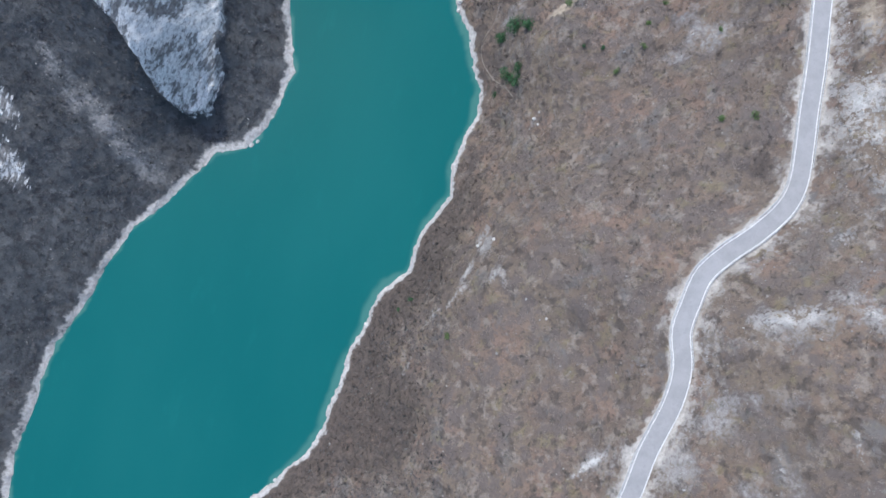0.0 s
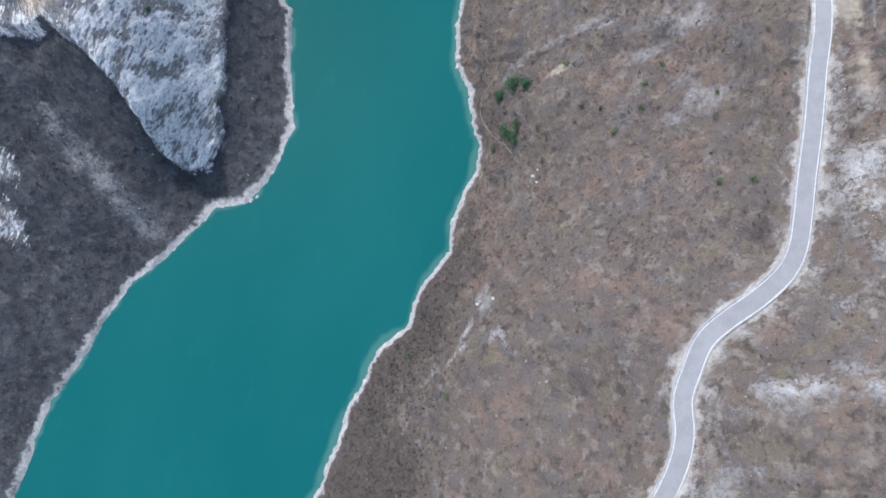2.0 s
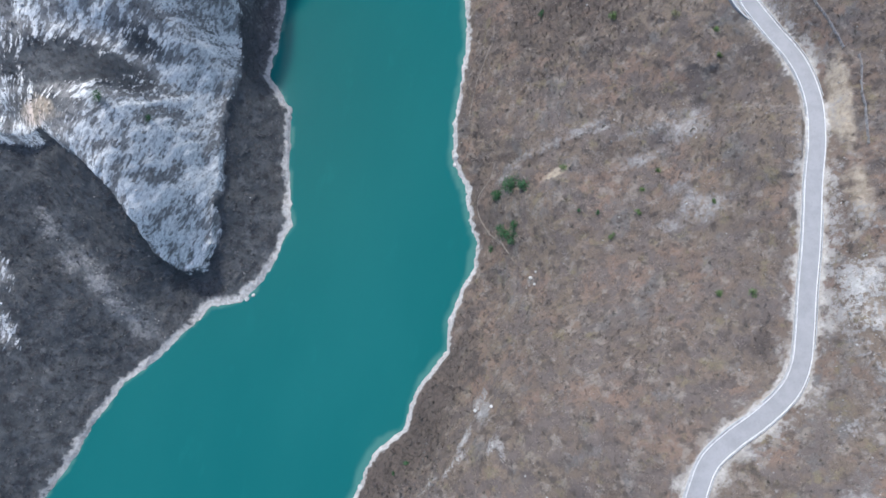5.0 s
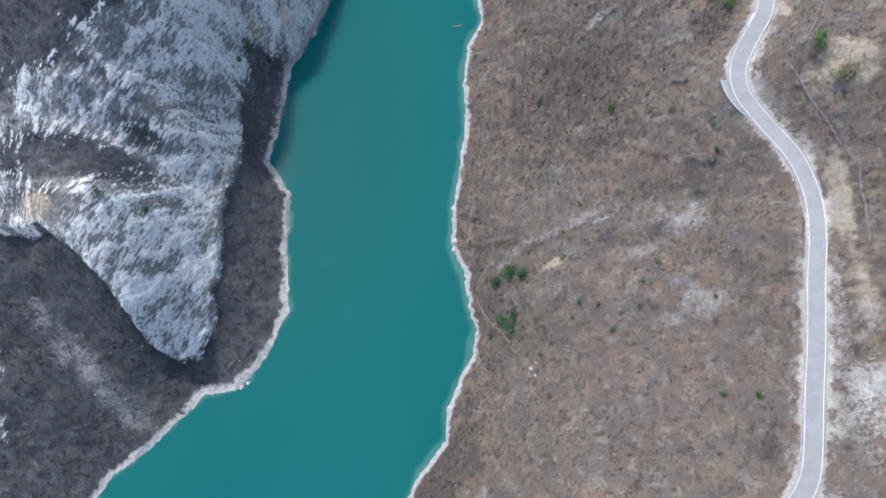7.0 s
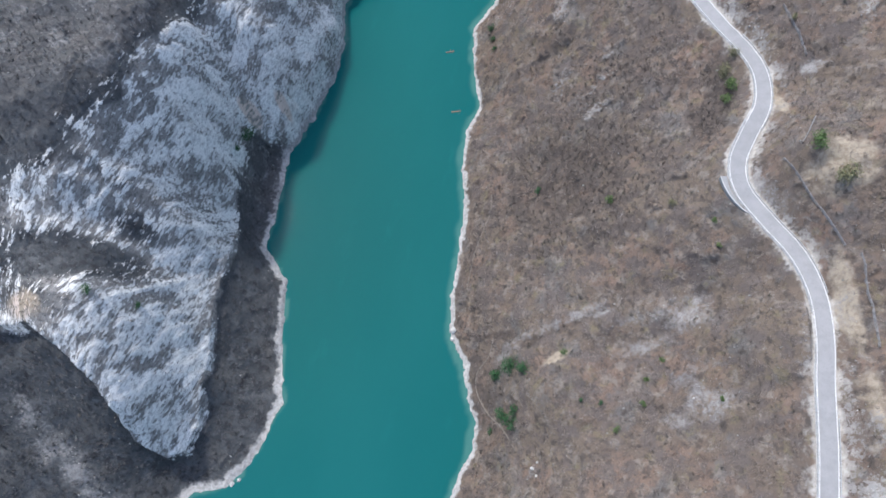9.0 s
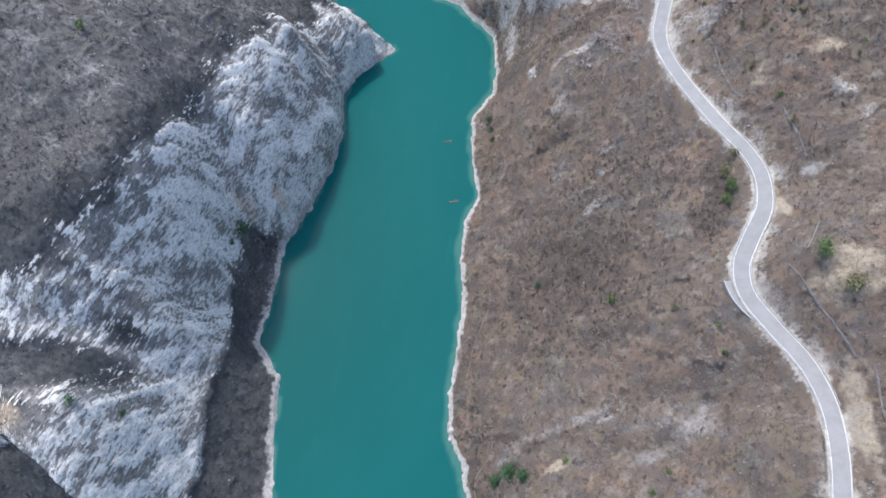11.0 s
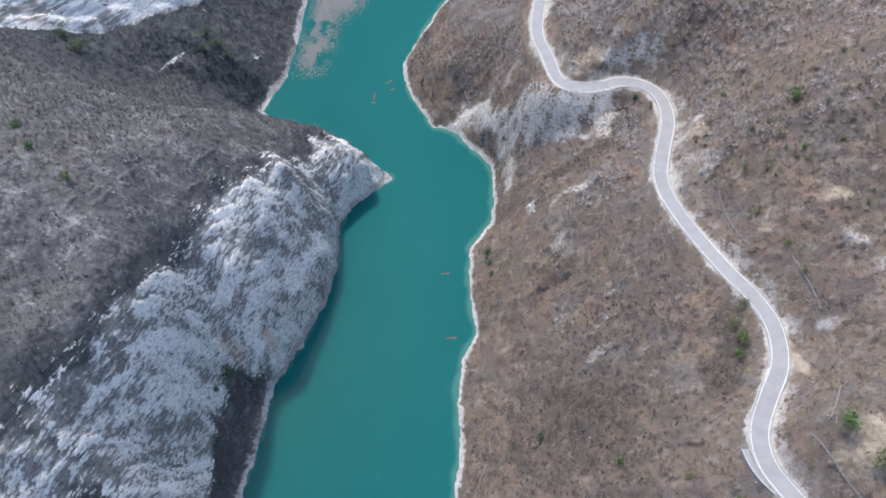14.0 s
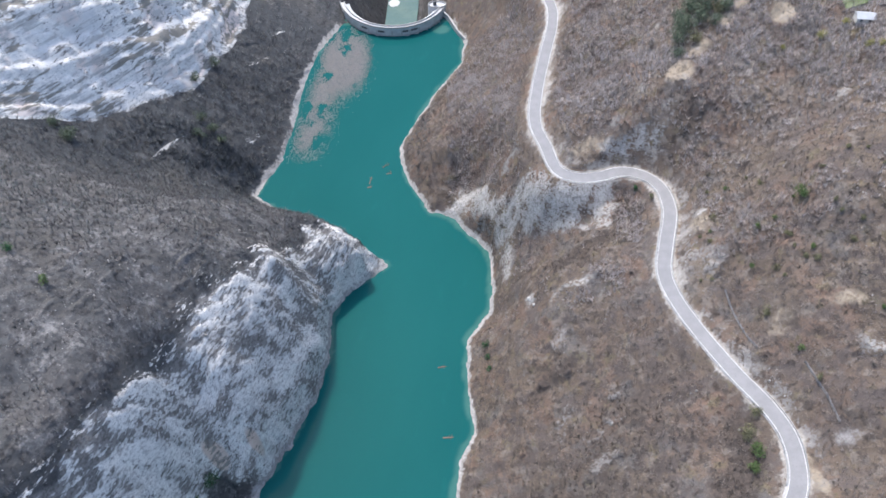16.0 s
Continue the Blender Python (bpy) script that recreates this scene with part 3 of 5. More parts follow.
TAN_WEST = [(-76, 210, 4.5, 3.5, 40, 1.0), (-65, 218, 3, 3.5, 20, 0.95), (-127, 115, 15, 6, -12, 0.85)]
TAN_SOUTH = [(121, 84, 4, 14, 0, 0.75), (43, 106, 7, 2.5, 25, 0.85), (60, 40, 25, 25, 0, 0.34), (30, -10, 20, 14, 0, 0.3), (125, 30, 10, 14, 0, 0.5)]
# the broad last oval lightens the north-eastern ground in place of haze
TAN_NORTH = [(124, 152, 14, 12, 0, 0.78), (117.5, 186, 2.6, 11, 0, 0.95), (122, 112, 4, 22, 0, 0.85), (105, 282, 5, 8, 0, 0.7), (70, 332, 12, 6, 0, 0.65), (118, 235, 8, 12, 0, 0.5), (105.5, 347, 8, 7, 30, 1.0),
             (115, 359, 10, 4.5, 42, 0.85), (128, 373, 6, 3.5, 40, 0.95), (135, 380, 4, 4, 0, 0.85), (140, 170, 12, 12, 0, 0.5), (60, 345, 6, 10, 0, 0.5), (130, 255, 12, 12, 0, 0.45), (135, 235, 9, 4, -15, 0.75),
             (157, 388, 6, 16, 0, 0.9), (135, 350, 45, 60, 0, 0.36)]
TAN_NORTH_MORE = [(60, 400, 40, 50, 0, 0.32), (149, 369, 6, 8, 0, 1.0)]
TAN_EDGE = [(118, 50, 12, 42, 0, 0.52), (112, 20, 8, 12, 0, 0.45)]
TAN_SPOTS = TAN_EDGE + TAN_WEST + TAN_SOUTH + TAN_NORTH + TAN_NORTH_MORE


GULLY = [(20, 120), (28, 119), (33, 113.5), (38, 114), (43, 116.5), (49, 117), (55, 120), (62, 122)]
# Thickets of darker, closer scrub on the eastern slope.
THICKETS = [(62, 206, 14, 6, 35, 0.8), (98, 186, 9, 14, -25, 0.9), (101, 204, 5, 12, -15, 0.8), (66, 290, 22, 7, 20, 0.75), (85, 306, 8, 10, 0, 0.8), (108, 220, 5, 10, 20, 0.6), (48, 238, 14, 8, 40, 0.6),
            (74, 214, 10, 6, 30, 0.7), (108, 330, 8, 10, 30, 0.7), (-25, -45, 18, 30, -40, 0.9), (95, 40, 5, 10, -10, 0.6), (110, 262, 9, 7, 0, 0.45), (88, 228, 8, 14, -30, 0.5), (52, 48, 20, 8, -30, 0.35), (54, 176, 36, 42, 0, 0.70), (72, 214, 26, 22, 0, 0.50)]


def land(x, y):
    """Height of the ground, and what it is made of, over arrays of places."""
    cx, cy = np.clip(x, -235, 235), np.clip(y, -125, 560)
    h = SHEET(cx, cy)
    beyond = np.hypot(x - cx, y - cy)
    h = h + beyond * 0.25 * (fbm(x / 420, y / 420, 3, 5) + 0.1)
    # coarse roughness of the slopes
    h = h + (fbm(x / 21, y / 21, 4, 11) - 0.5) * np.where(x < -30, 3.6, 5.0) + (fbm(x / 4.2, y / 4.2, 3, 21) - 0.5) * np.where(x < -30, 1.7, 2.4) + (fbm(x / 9, y / 9, 2, 23) - 0.5) * np.where(x < -30, 1.6, 2.6)
    # the far wall rises from its foot
    d, k = from_line(x, y, FAR_WALL_FOOT)
    foot = np.array(FAR_WALL_FOOT, float)
    i = np.clip(k.astype(int), 0, len(foot) - 2)
    t = foot[i + 1] - foot[i]
    side = t[..., 0] * (y - foot[i][..., 1]) - t[..., 1] * (x - foot[i][..., 0])
    behind = np.where(side > 0, d, -d) + (fbm(x / 16, y / 16, 3, 31) - 0.5) * 7
    wall = np.clip(behind, 0, 60)
    rise = wall * 1.25
    rise = rise + 1.5 * np.sin(rise / 2.6 + 5 * fbm(x / 40, y / 40, 3, 35)) * step(wall, 0, 4) + 5 * (fbm(x / 8, y / 8, 3, 37) - 0.5) * step(wall, 0, 5)
    rise = rise + 0.8 * np.sin(rise / 0.75 + 9 * fbm(x / 50, y / 50, 3, 39)) * step(wall, 0, 4)
    h = h + np.where(behind > 0, rise, 0)
    far_rock = step(behind, -1.5, 1.5)
    # bare rock
    face = into(x, y, WEST_FACE) + (fbm(x / 9, y / 9, 3, 41) - 0.5) * 5
    butt = np.maximum(into(x, y, BUTTRESS), into(x, y, SHORE_CRAG)) + (fbm(x / 6, y / 6, 3, 43) - 0.5) * 6
    toe, _ = from_line(x, y, CLIFF_TOE)
    edge, _ = from_line(x, y, SCARP)
    brink, _ = from_line(x, y, FACE_SHORE)
    solid = np.maximum(np.exp(-((toe / 20) ** 2)), np.maximum(0.2 * np.exp(-((edge / 13) ** 2)), np.exp(-((brink / 22) ** 2))))
    brow, _ = from_line(x, y, FACE_BROW)
    rock = (0.40 + 0.22 * step(brow, 0, 8) + (0.07 + 0.05 * step(y, 100, 150)) * solid) * step(face, -2, 1.5)
    rock = np.maximum(np.maximum(rock, 0.32 * np.exp(-brow / 7) * (x < -40)), 0.64 * step(butt, -3, 3))
    rock = rock - spots(x, y, HOLLOWS)
    stony = 0.20 * step(x - np.interp(y, [-100, -28, 8, 60, 150], [34, 68, 79, 107, 115]), 0, 8) * step(y, 150, 90)
    rock = np.maximum(np.maximum(np.maximum(rock, stony), spots(x, y, ROCK_SPOTS)), 0.95 * far_rock)
    # beds of limestone: thin broken ledges that run along the gorge, steeper risers between, soil caught in the treads
    across, along = x * 0.89 - y * 0.454, x * 0.454 + y * 0.89
    across = across + 5.0 * (fbm(x / 24, y / 24, 2, 57) - 0.5)
    thin = fbm(across / 1.5, along / 5.5, 3, 51) - 0.5
    thick = fbm(across / 4.6, along / 15.0, 3, 55) - 0.5
    blocks = fbm(x / 3.4, y / 3.4, 4, 53) - 0.5
    craggy = fbm(x / 7.0, y / 7.0, 4, 59) - 0.5
    on_west = step(x, -10, -40)
    bed = 0.5 + on_west * (1.2 * thin + 0.85 * thick + 0.4 * blocks) + (1 - on_west) * (1.0 * blocks + 0.9 * craggy)
    stands = step(rock + 1.2 * (bed - 0.5), 0.30, 0.62)
    steep = 1 - 0.6 * np.maximum(step(butt, -4, 2), far_rock)
    steep = steep * (1 - 0.8 * step(x, -104, -122))
    h = h + stands * steep * (on_west * (2.6 * thin + 1.8 * thick + 0.9 * blocks) + (1 - on_west) * (2.8 * blocks + 2.6 * craggy + 0.8))
    # the sharp south-west edge of the face, and its foot on the lake side
    d, k = from_line(x, y, SCARP)
    drop = np.where(into(x, y, WEST_FACE) > 0, 2.5, -5.0) * np.exp(-d / 6.0)
    h = h + drop * step(k, 0.0, 0.6)
    d, k = from_line(x, y, CLIFF_TOE)
    h = h + np.where(into(x, y, WEST_FACE) > 0, 2.0, -0.6) * np.exp(-d / 6.0)
    # the road bench: level across, a cut above it, a bank below it
    rd, rk = from_line(x, y, ROAD[::3])
    line = ROAD[::3]
    j = np.clip(rk.astype(int), 0, len(line) - 2)
    u = (rk - j)[..., None]
    at = line[j] * (1 - u) + line[j + 1] * u
    rz = at[..., 2] - 0.18
    bench = 3.9
    rise = np.clip((rd - bench), 0, None)
    low, high = rz - rise * 1.1, rz + rise * 1.5
    near = step(rd, 16, 6)
    h = np.where(near > 0, h * (1 - near) + np.clip(h, low, high) * near, h)
    cutting = step(rd, 10.5, 4.5) * (h > rz + 0.4) * step(fbm(x / 13, y / 13, 3, 85), 0.36, 0.6)
    rock = np.maximum(rock, 0.44 * cutting)
    # a washed-out gully above the green bushes
    gd, gk = from_line(x, y, GULLY)
    gd = gd + 5 * (fbm(x / 5, y / 5, 3, 73) - 0.5)
    h = h - 1.3 * np.exp(-((gd / 1.2) ** 2)) * step(gk, -0.1, 0.8)
    # shores and lake bed
    sheer = step(face, -6, 5) * (x < -30) * (y > 205) * (y < 312)
    lake = into(x, y, LAKE) + (fbm(x / 5, y / 5, 3, 61) - 0.5) * 2.4 + (fbm(x / 1.7, y / 1.7, 2, 63) - 0.5) * 1.0
    out = np.clip(-lake, 0, None)
    rim = 0.55 * out
    h = h + sheer * 15 * step(out, 0.2, 1.6) * np.exp(-out / 9)
    h = np.where(lake > 0, -np.clip(0.45 * lake, 0.0, 9), np.where(out < 4, np.clip(h, 0.25 * rim, np.where(rock > 0.4, rim * 12 + 2.0, np.maximum(rim * 3.5, 1.0))), np.maximum(h, 1.0)))
    # the gorge below the dam
    below = step(y - (DAM_CENTRE[1] - np.sqrt(np.clip(DAM_RADIUS**2 - (x - DAM_CENTRE[0]) ** 2, 0, None))), 2.0, 6.0)
    floor = -44 + np.clip(np.abs(x + 25 - 0.05 * (y - 520)) - 13, 0, None) * 2.0 + 3 * fbm(x / 6, y / 6, 3, 71)
    below = below * step(np.abs(x + 25), 48, 40)
    h = np.where(below > 0, h * (1 - below) + np.minimum(h, floor) * below, h)
    middle = np.interp(y, [-400, -76, 0, 60, 200, 330, 470, 512, 530], [-200, -123, -86, -45, -27, -5, -25, -20, 10])
    # what it is made of
    wide_bank = np.where(x < middle, 4.8 + 3.4 * np.exp(-(((x + 84) / 16) ** 2 + ((y - 60) / 14) ** 2)), 3.1)
    shore = step(out, wide_bank, 0.4) * step(h, 7.5, 2.0) * (lake <= 0) + (lake > 0) * 1.0
    shore = shore * (0.40 + 0.9 * fbm(x / 14, y / 14, 2, 81))
    uphill = h > rz - 0.3
    bare = step(rd, 11, 4.0) * np.where(uphill, 0.48, 0.44) * (0.5 + fbm(x / 12, y / 12, 2, 83))
    # past the northern bends the ground is coloured paler in place of haze
    bare = np.maximum(bare, 0.41 * step(y, 255, 345) * step(x, 45, 95))
    bare = np.where(rd < 3.3 + 1.5 * fbm(x / 6, y / 6, 3, 87), 0.70, bare)
    tan = np.maximum(spots(x, y, TAN_SPOTS), step(rd, 20, 5) * uphill * 0.42)
    scree = np.maximum(spots(x, y, SCREE_SPOTS), step(rd, 14, 5) * uphill * 0.45)
    scree = np.maximum(scree, 0.36 * step(x, 85, 112) * step(y, 130, 60))
    upland = (face < 0) * step(brow, -1, 4) * step(y, 150, 195) * step(x, -45, -65) * step(y, 345, 310)
    # the northern term pales the far west bank's ground for haze
    scree = np.maximum(scree, 0.46 * upland + 0.30 * step(y, 330, 370) * (x < middle))
    # west weighs in the soil colour that carries that bank's shade
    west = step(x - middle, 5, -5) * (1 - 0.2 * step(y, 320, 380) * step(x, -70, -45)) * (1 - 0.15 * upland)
    dense = np.maximum(step(out, 26, 6) * (x > middle) * step(y, 215, 150) * (0.45 + 0.55 * step(y, 70, 10)), np.maximum(spots(x, y, THICKETS), 0.7 * np.exp(-((gd / 1.5) ** 2))))
    dense = dense * (lake <= 0) * step(rd, 5, 9)
    return h, dict(rock=rock, scree=scree, tan=tan, shore=shore, west=west, bare=bare, road=rd, lake=lake, bed=bed, dense=dense)


def spread(stretches, far):
    """Even steps within each stretch, wider and wider ones out to the horizon."""
    mid = np.concatenate([np.arange(low, high - 0.3 * gap, gap) for (low, gap), (high, _) in zip(stretches[:-1], stretches[1:])])
    grow = 0.8 * np.cumsum(1.16 ** np.arange(1, 60))
    return np.r_[(mid[0] - grow[grow < far])[::-1], mid, mid[-1] + grow[grow < far]]


GX, GY = spread(((-190, 0.8), (-132, 0.5), (-36, 0.8), (182, 0)), 3000), spread(((-82, 0.8), (70, 0.55), (330, 0.85), (470, 0)), 3000)
_gx, _gy = np.meshgrid(GX, GY)
HEIGHT, ZONES = land(_gx, _gy)


def ground_at(x, y, field=None):
    """Bilinear look-up in the ground sheet."""
    f = HEIGHT if field is None else field
    x, y = np.asarray(x, float), np.asarray(y, float)
    i = np.clip(np.searchsorted(GX, x) - 1, 0, len(GX) - 2)
    j = np.clip(np.searchsorted(GY, y) - 1, 0, len(GY) - 2)
    u, v = (x - GX[i]) / (GX[i + 1] - GX[i]), (y - GY[j]) / (GY[j + 1] - GY[j])
    return (f[j, i] * (1 - u) + f[j, i + 1] * u) * (1 - v) + (f[j + 1, i] * (1 - u) + f[j + 1, i + 1] * u) * v


def build_ground():
    nx, ny = len(GX), len(GY)
    idx = np.arange(nx * ny).reshape(ny, nx)
    quads = np.stack([idx[:-1, :-1], idx[:-1, 1:], idx[1:, 1:], idx[1:, :-1]], -1).reshape(-1, 4)
    me = quick_mesh("ground", np.stack([_gx, _gy, HEIGHT], -1).reshape(-1, 3), quads, GROUND, True)
    for name, keys in (("zones", ("rock", "scree", "tan", "bed")), ("zones_more", ("shore", "west", "bare", "dense"))):
        layer = me.color_attributes.new(name, "FLOAT_COLOR", "POINT")
        data = np.ones((nx * ny, 4), np.float32)
        for c, key in enumerate(keys):
            data[:, c] = ZONES[key].ravel()
        layer.data.foreach_set("color", data.ravel())
    return tagged(new("ground", me), "steep winter hillsides of brown scrub and pale limestone", "ground", kind="structure")


def build_water():
    xs, ys = np.arange(-240, 60, 2.0), np.r_[np.arange(-420, -90, 12.0), np.arange(-90, 526, 2.0)]
    gx, gy = np.meshgrid(xs, ys)
    cut = gy > DAM_CENTRE[1] - np.sqrt(np.clip(DAM_RADIUS**2 - (gx - DAM_CENTRE[0]) ** 2, 0, None)) + 1.2
    keep = ~cut
    idx = np.arange(gx.size).reshape(gx.shape)
    ok = keep[:-1, :-1] & keep[:-1, 1:] & keep[1:, 1:] & keep[1:, :-1]
    quads = np.stack([idx[:-1, :-1], idx[:-1, 1:], idx[1:, 1:], idx[1:, :-1]], -1)[ok]
    me = quick_mesh("lake_water", np.stack([gx, gy, np.zeros_like(gx)], -1).reshape(-1, 3), quads, WATER, True)
    d = into(gx, gy, LAKE) + (fbm(gx / 9, gy / 9, 3, 91) - 0.5) * 5
    reach = np.where(gx > -60 + 0.12 * gy, 4.5, 1.5)
    data = np.ones((gx.size, 4), np.float32)
    apron = np.exp(-(((gx - 6.5) / 6.5) ** 2 + ((gy - 509) / 5.5) ** 2) ** 3)
    data[:, 0] = np.maximum(step(d, reach, 0), apron).ravel()
    me.color_attributes.new("shallow", "FLOAT_COLOR", "POINT").data.foreach_set("color", data.ravel())
    return tagged(new("water", me), "still turquoise reservoir water between the banks", "water", kind="structure")


build_ground()
build_water()


# ---- the road ----
def offset_line(line, side, lift=0.0):
    t = np.gradient(line[:, :2], axis=0)
    t /= np.linalg.norm(t, axis=1)[:, None]
    out = line.copy()
    out[:, 0] += t[:, 1] * side
    out[:, 1] -= t[:, 0] * side
    out[:, 2] += lift
    return out


def ribbon(name, line, left, right, lift, material, thick=0.0):
    """A strip along a line between two offsets (positive: to the right)."""
    a, b = offset_line(line, left, lift), offset_line(line, right, lift)
    n = len(line)
    rings = [a, b] if not thick else [a, b, b - (0, 0, thick), a - (0, 0, thick)]
    verts = np.stack(rings, 1).reshape(-1, 3)
    k = len(rings)
    faces = []
    for i in range(n - 1):
        for c in range(k if thick else 1):
            d = (c + 1) % k
            faces.append((i * k + c, i * k + d, (i + 1) * k + d, (i + 1) * k + c))
    if thick:
        faces += [tuple(range(k))[::-1], tuple((n - 1) * k + c for c in range(k))]
    return mesh_of(name, verts, faces, material)


def build_road():
    road = new("road", ribbon("road", ROAD, -2.64, 2.62, 0.06, ASPHALT, 0.5))
    tagged(road, "narrow grey asphalt mountain road winding along the slope", "road", kind="structure")
    for side in (-2.55, 2.52):
        ob = new("edge_line", ribbon("edge_line", ROAD, side - 0.075, side + 0.075, 0.066, PAINT))
        ob.parent = road
        tagged(ob, "worn white edge line")
    for left, right, lift, name in ((-3.45, -2.65, 0.045, "kerb"), (2.63, 2.85, 0.02, "gutter")):
        ob = new(name, ribbon(name, ROAD, left, right, lift, GRAVELLY, 0.5))
        ob.parent = road
        tagged(ob, "pale gravelly edge strip")
    # a lay-by on the outside of the bend, widest at its northern end
    bend_part = ROAD[(ROAD[:, 1] > 145) & (ROAD[:, 1] < 158) & (ROAD[:, 0] < 112)]
    inner, n = offset_line(bend_part, -3.76, 0.03), len(bend_part)
    outer = inner.copy()
    for i in range(n):
        at = offset_line(bend_part, -3.76 - 2.1 * (i / (n - 1)) ** 0.8, 0.03)
        outer[i] = at[i]
    drop = np.array((0, 0, 1.6))
    verts = np.stack([inner, outer, outer - drop, inner - drop], 1).reshape(-1, 3)
    faces = [(i * 4 + c, i * 4 + (c + 1) % 4, i * 4 + 4 + (c + 1) % 4, i * 4 + 4 + c) for i in range(n - 1) for c in range(4)]
    faces += [(3, 2, 1, 0), tuple((n - 1) * 4 + c for c in range(4))]
    ob = new("lay_by", mesh_of("lay_by", verts, faces, ASPHALT))
    ob.parent = road
    tagged(ob, "small wedge of grey asphalt on the outside of the bend")
    ob = new("coping", ribbon("coping", outer, -0.14, 0.14, 0.28, CONCRETE, 0.5))
    ob.parent = road
    tagged(ob, "low concrete coping")
    return road


def build_guard_rail(first, last, side):
    """A steel beam on posts beside the road."""
    line = offset_line(ROAD[first:last], side)
    base = new("guard_rail")
    base.location = tuple(line[0])
    beam = ribbon("beam", line, -0.05, 0.05, 0.80, GALVANISED, 0.32)
    ob = new("beam", beam)
    ob.parent = base
    ob.matrix_parent_inverse = Matrix.Translation(-base.location)
    bm = bmesh.new()
    add_box(bm, (0, 0, 0.3), (0.14, 0.14, 1.1))
    post = bpy.data.meshes.new("post")
    bm.to_mesh(post)
    bm.free()
    post.materials.append(GALVANISED)
    for p in line[::2]:
        q = new("post", post)
        q.parent = base
        q.location = Vector(p) - base.location
    return tagged(base, "galvanised guard rail on posts beside the road", "guard rail", "guard rails along the road")


def build_footpath(places):
    """A trodden path just above the eastern shore."""
    line = curve_through([(x, y, 0.0) for x, y in places], 0.7)
    for side in (-0.3, 0.0, 0.3):
        p = offset_line(line, side)
        line[:, 2] = np.maximum(line[:, 2], ground_at(p[:, 0], p[:, 1]))
    ob = new("footpath", ribbon("footpath", line, -0.17, 0.17, 0.08, TRODDEN, 0.6))
    return tagged(ob, "pale trodden footpath above the shore", "path", kind="structure")


TRODDEN = plain("trodden_earth", (0.215, 0.185, 0.16), (0.16, 0.136, 0.118), 0.6)
build_footpath([(23, 119), (21, 112), (16.5, 106), (16.5, 99), (20, 91), (25, 84), (29, 76)])
build_footpath([(13, 141), (14.5, 148), (17, 158), (20, 166), (23.5, 174), (24, 182)])
build_road()
_n = len(ROAD)
for first, last in ((20, 90), (94, 150), (156, 205), (208, 262), (264, 330), (332, 400)):
    build_guard_rail(first, min(last, _n - 2), -3.3)
for first, last in ((60, 104), (108, 136), (160, 196), (204, 232), (252, 300), (318, 360)):
    build_guard_rail(first, min(last, _n - 2), 2.78)


# ---- scrub, boulders and driftwood ----
rng = np.random.default_rng(7)


def scatter(count, low_x, high_x, low_y, high_y):
    return rng.uniform(low_x, high_x, count), rng.uniform(low_y, high_y, count)


def twig_clumps(name, x, y, size, material, twigs=8, upright=0.0, stout=1.0):
    """Bare bushes: thin tapering twigs that fan out from one foot."""
    n = len(x)
    z = ground_at(x, y)
    foot = np.stack([x, y, z - 0.15], -1)[:, None]
    turn = rng.uniform(0, 2 * np.pi, (n, twigs))
    lean = rng.uniform(0.3, 1.15, (n, twigs)) * (1 - upright)
    length = size[:, None] * rng.uniform(0.6, 1.15, (n, twigs))
    tip = foot + np.stack([np.cos(turn) * lean * length * 0.75, np.sin(turn) * lean * length * 0.75, length * (1.05 - 0.5 * lean)], -1)
    half = stout * rng.uniform(0.04, 0.085, (n, twigs)) * np.sqrt(size)[:, None]
    acr = np.stack([-np.sin(turn) * half, np.cos(turn) * half, np.zeros_like(half)], -1)
    verts = np.stack([foot - acr, foot + acr, tip], 2).reshape(-1, 3)
    i = np.arange(n * twigs)[:, None] * 3
    return quick_mesh(name, verts, np.concatenate([i, i + 1, i + 2], 1), material)


def build_scrub():
    for name, side, count, material, text in (
        ("bare_scrub", "east", 112000, SCRUB_EAST, "leafless brown scrub covering the eastern slope"),
        ("bare_scrub", "west", 105000, SCRUB_WEST_SHADED, "leafless grey-brown woodland covering the western slopes, darkened and blued for their shade"),
    ):
        x, y = scatter(count, 0, 190, -85, 470) if side == "east" else scatter(count, -200, 0, -85, 480)
        if side == "east":
            x = np.where(y < 30, x - 55 * (30 - y) / 115, x)
        get = lambda key: ground_at(x, y, ZONES[key])
        dens = 0.35 + 1.1 * fbm(x / 17, y / 17, 3, 101)
        dens = dens * (1 - step(get("rock"), 0.3, 0.6) * 0.95) * (1 - step(get("scree"), 0.35, 0.7) * 0.75) * (1 - 0.7 * step(get("tan"), 0.4, 0.8))
        dens = dens * step(get("road"), 5.0, 7.5) * step(-get("lake"), 2.6, 4.0) * (1 - 0.7 * step(get("bare"), 0.4, 0.6)) * (1 - 0.75 * step(get("dense"), 0.2, 0.7))
        keep = rng.uniform(0, 1, count) < dens
        keep &= ~((y > 498) & (np.abs(x + 25) < 50))
        x, y = x[keep], y[keep]
        size = rng.uniform(0.6, 1.7, len(x)) * (0.7 + 0.7 * fbm(x / 30, y / 30, 2, 103))
        size = size * (1 + 0.15 * step(y, 200, 330))
        tagged(new(name, twig_clumps(name, x, y, size, material)), text, "scrub", kind="stuff")


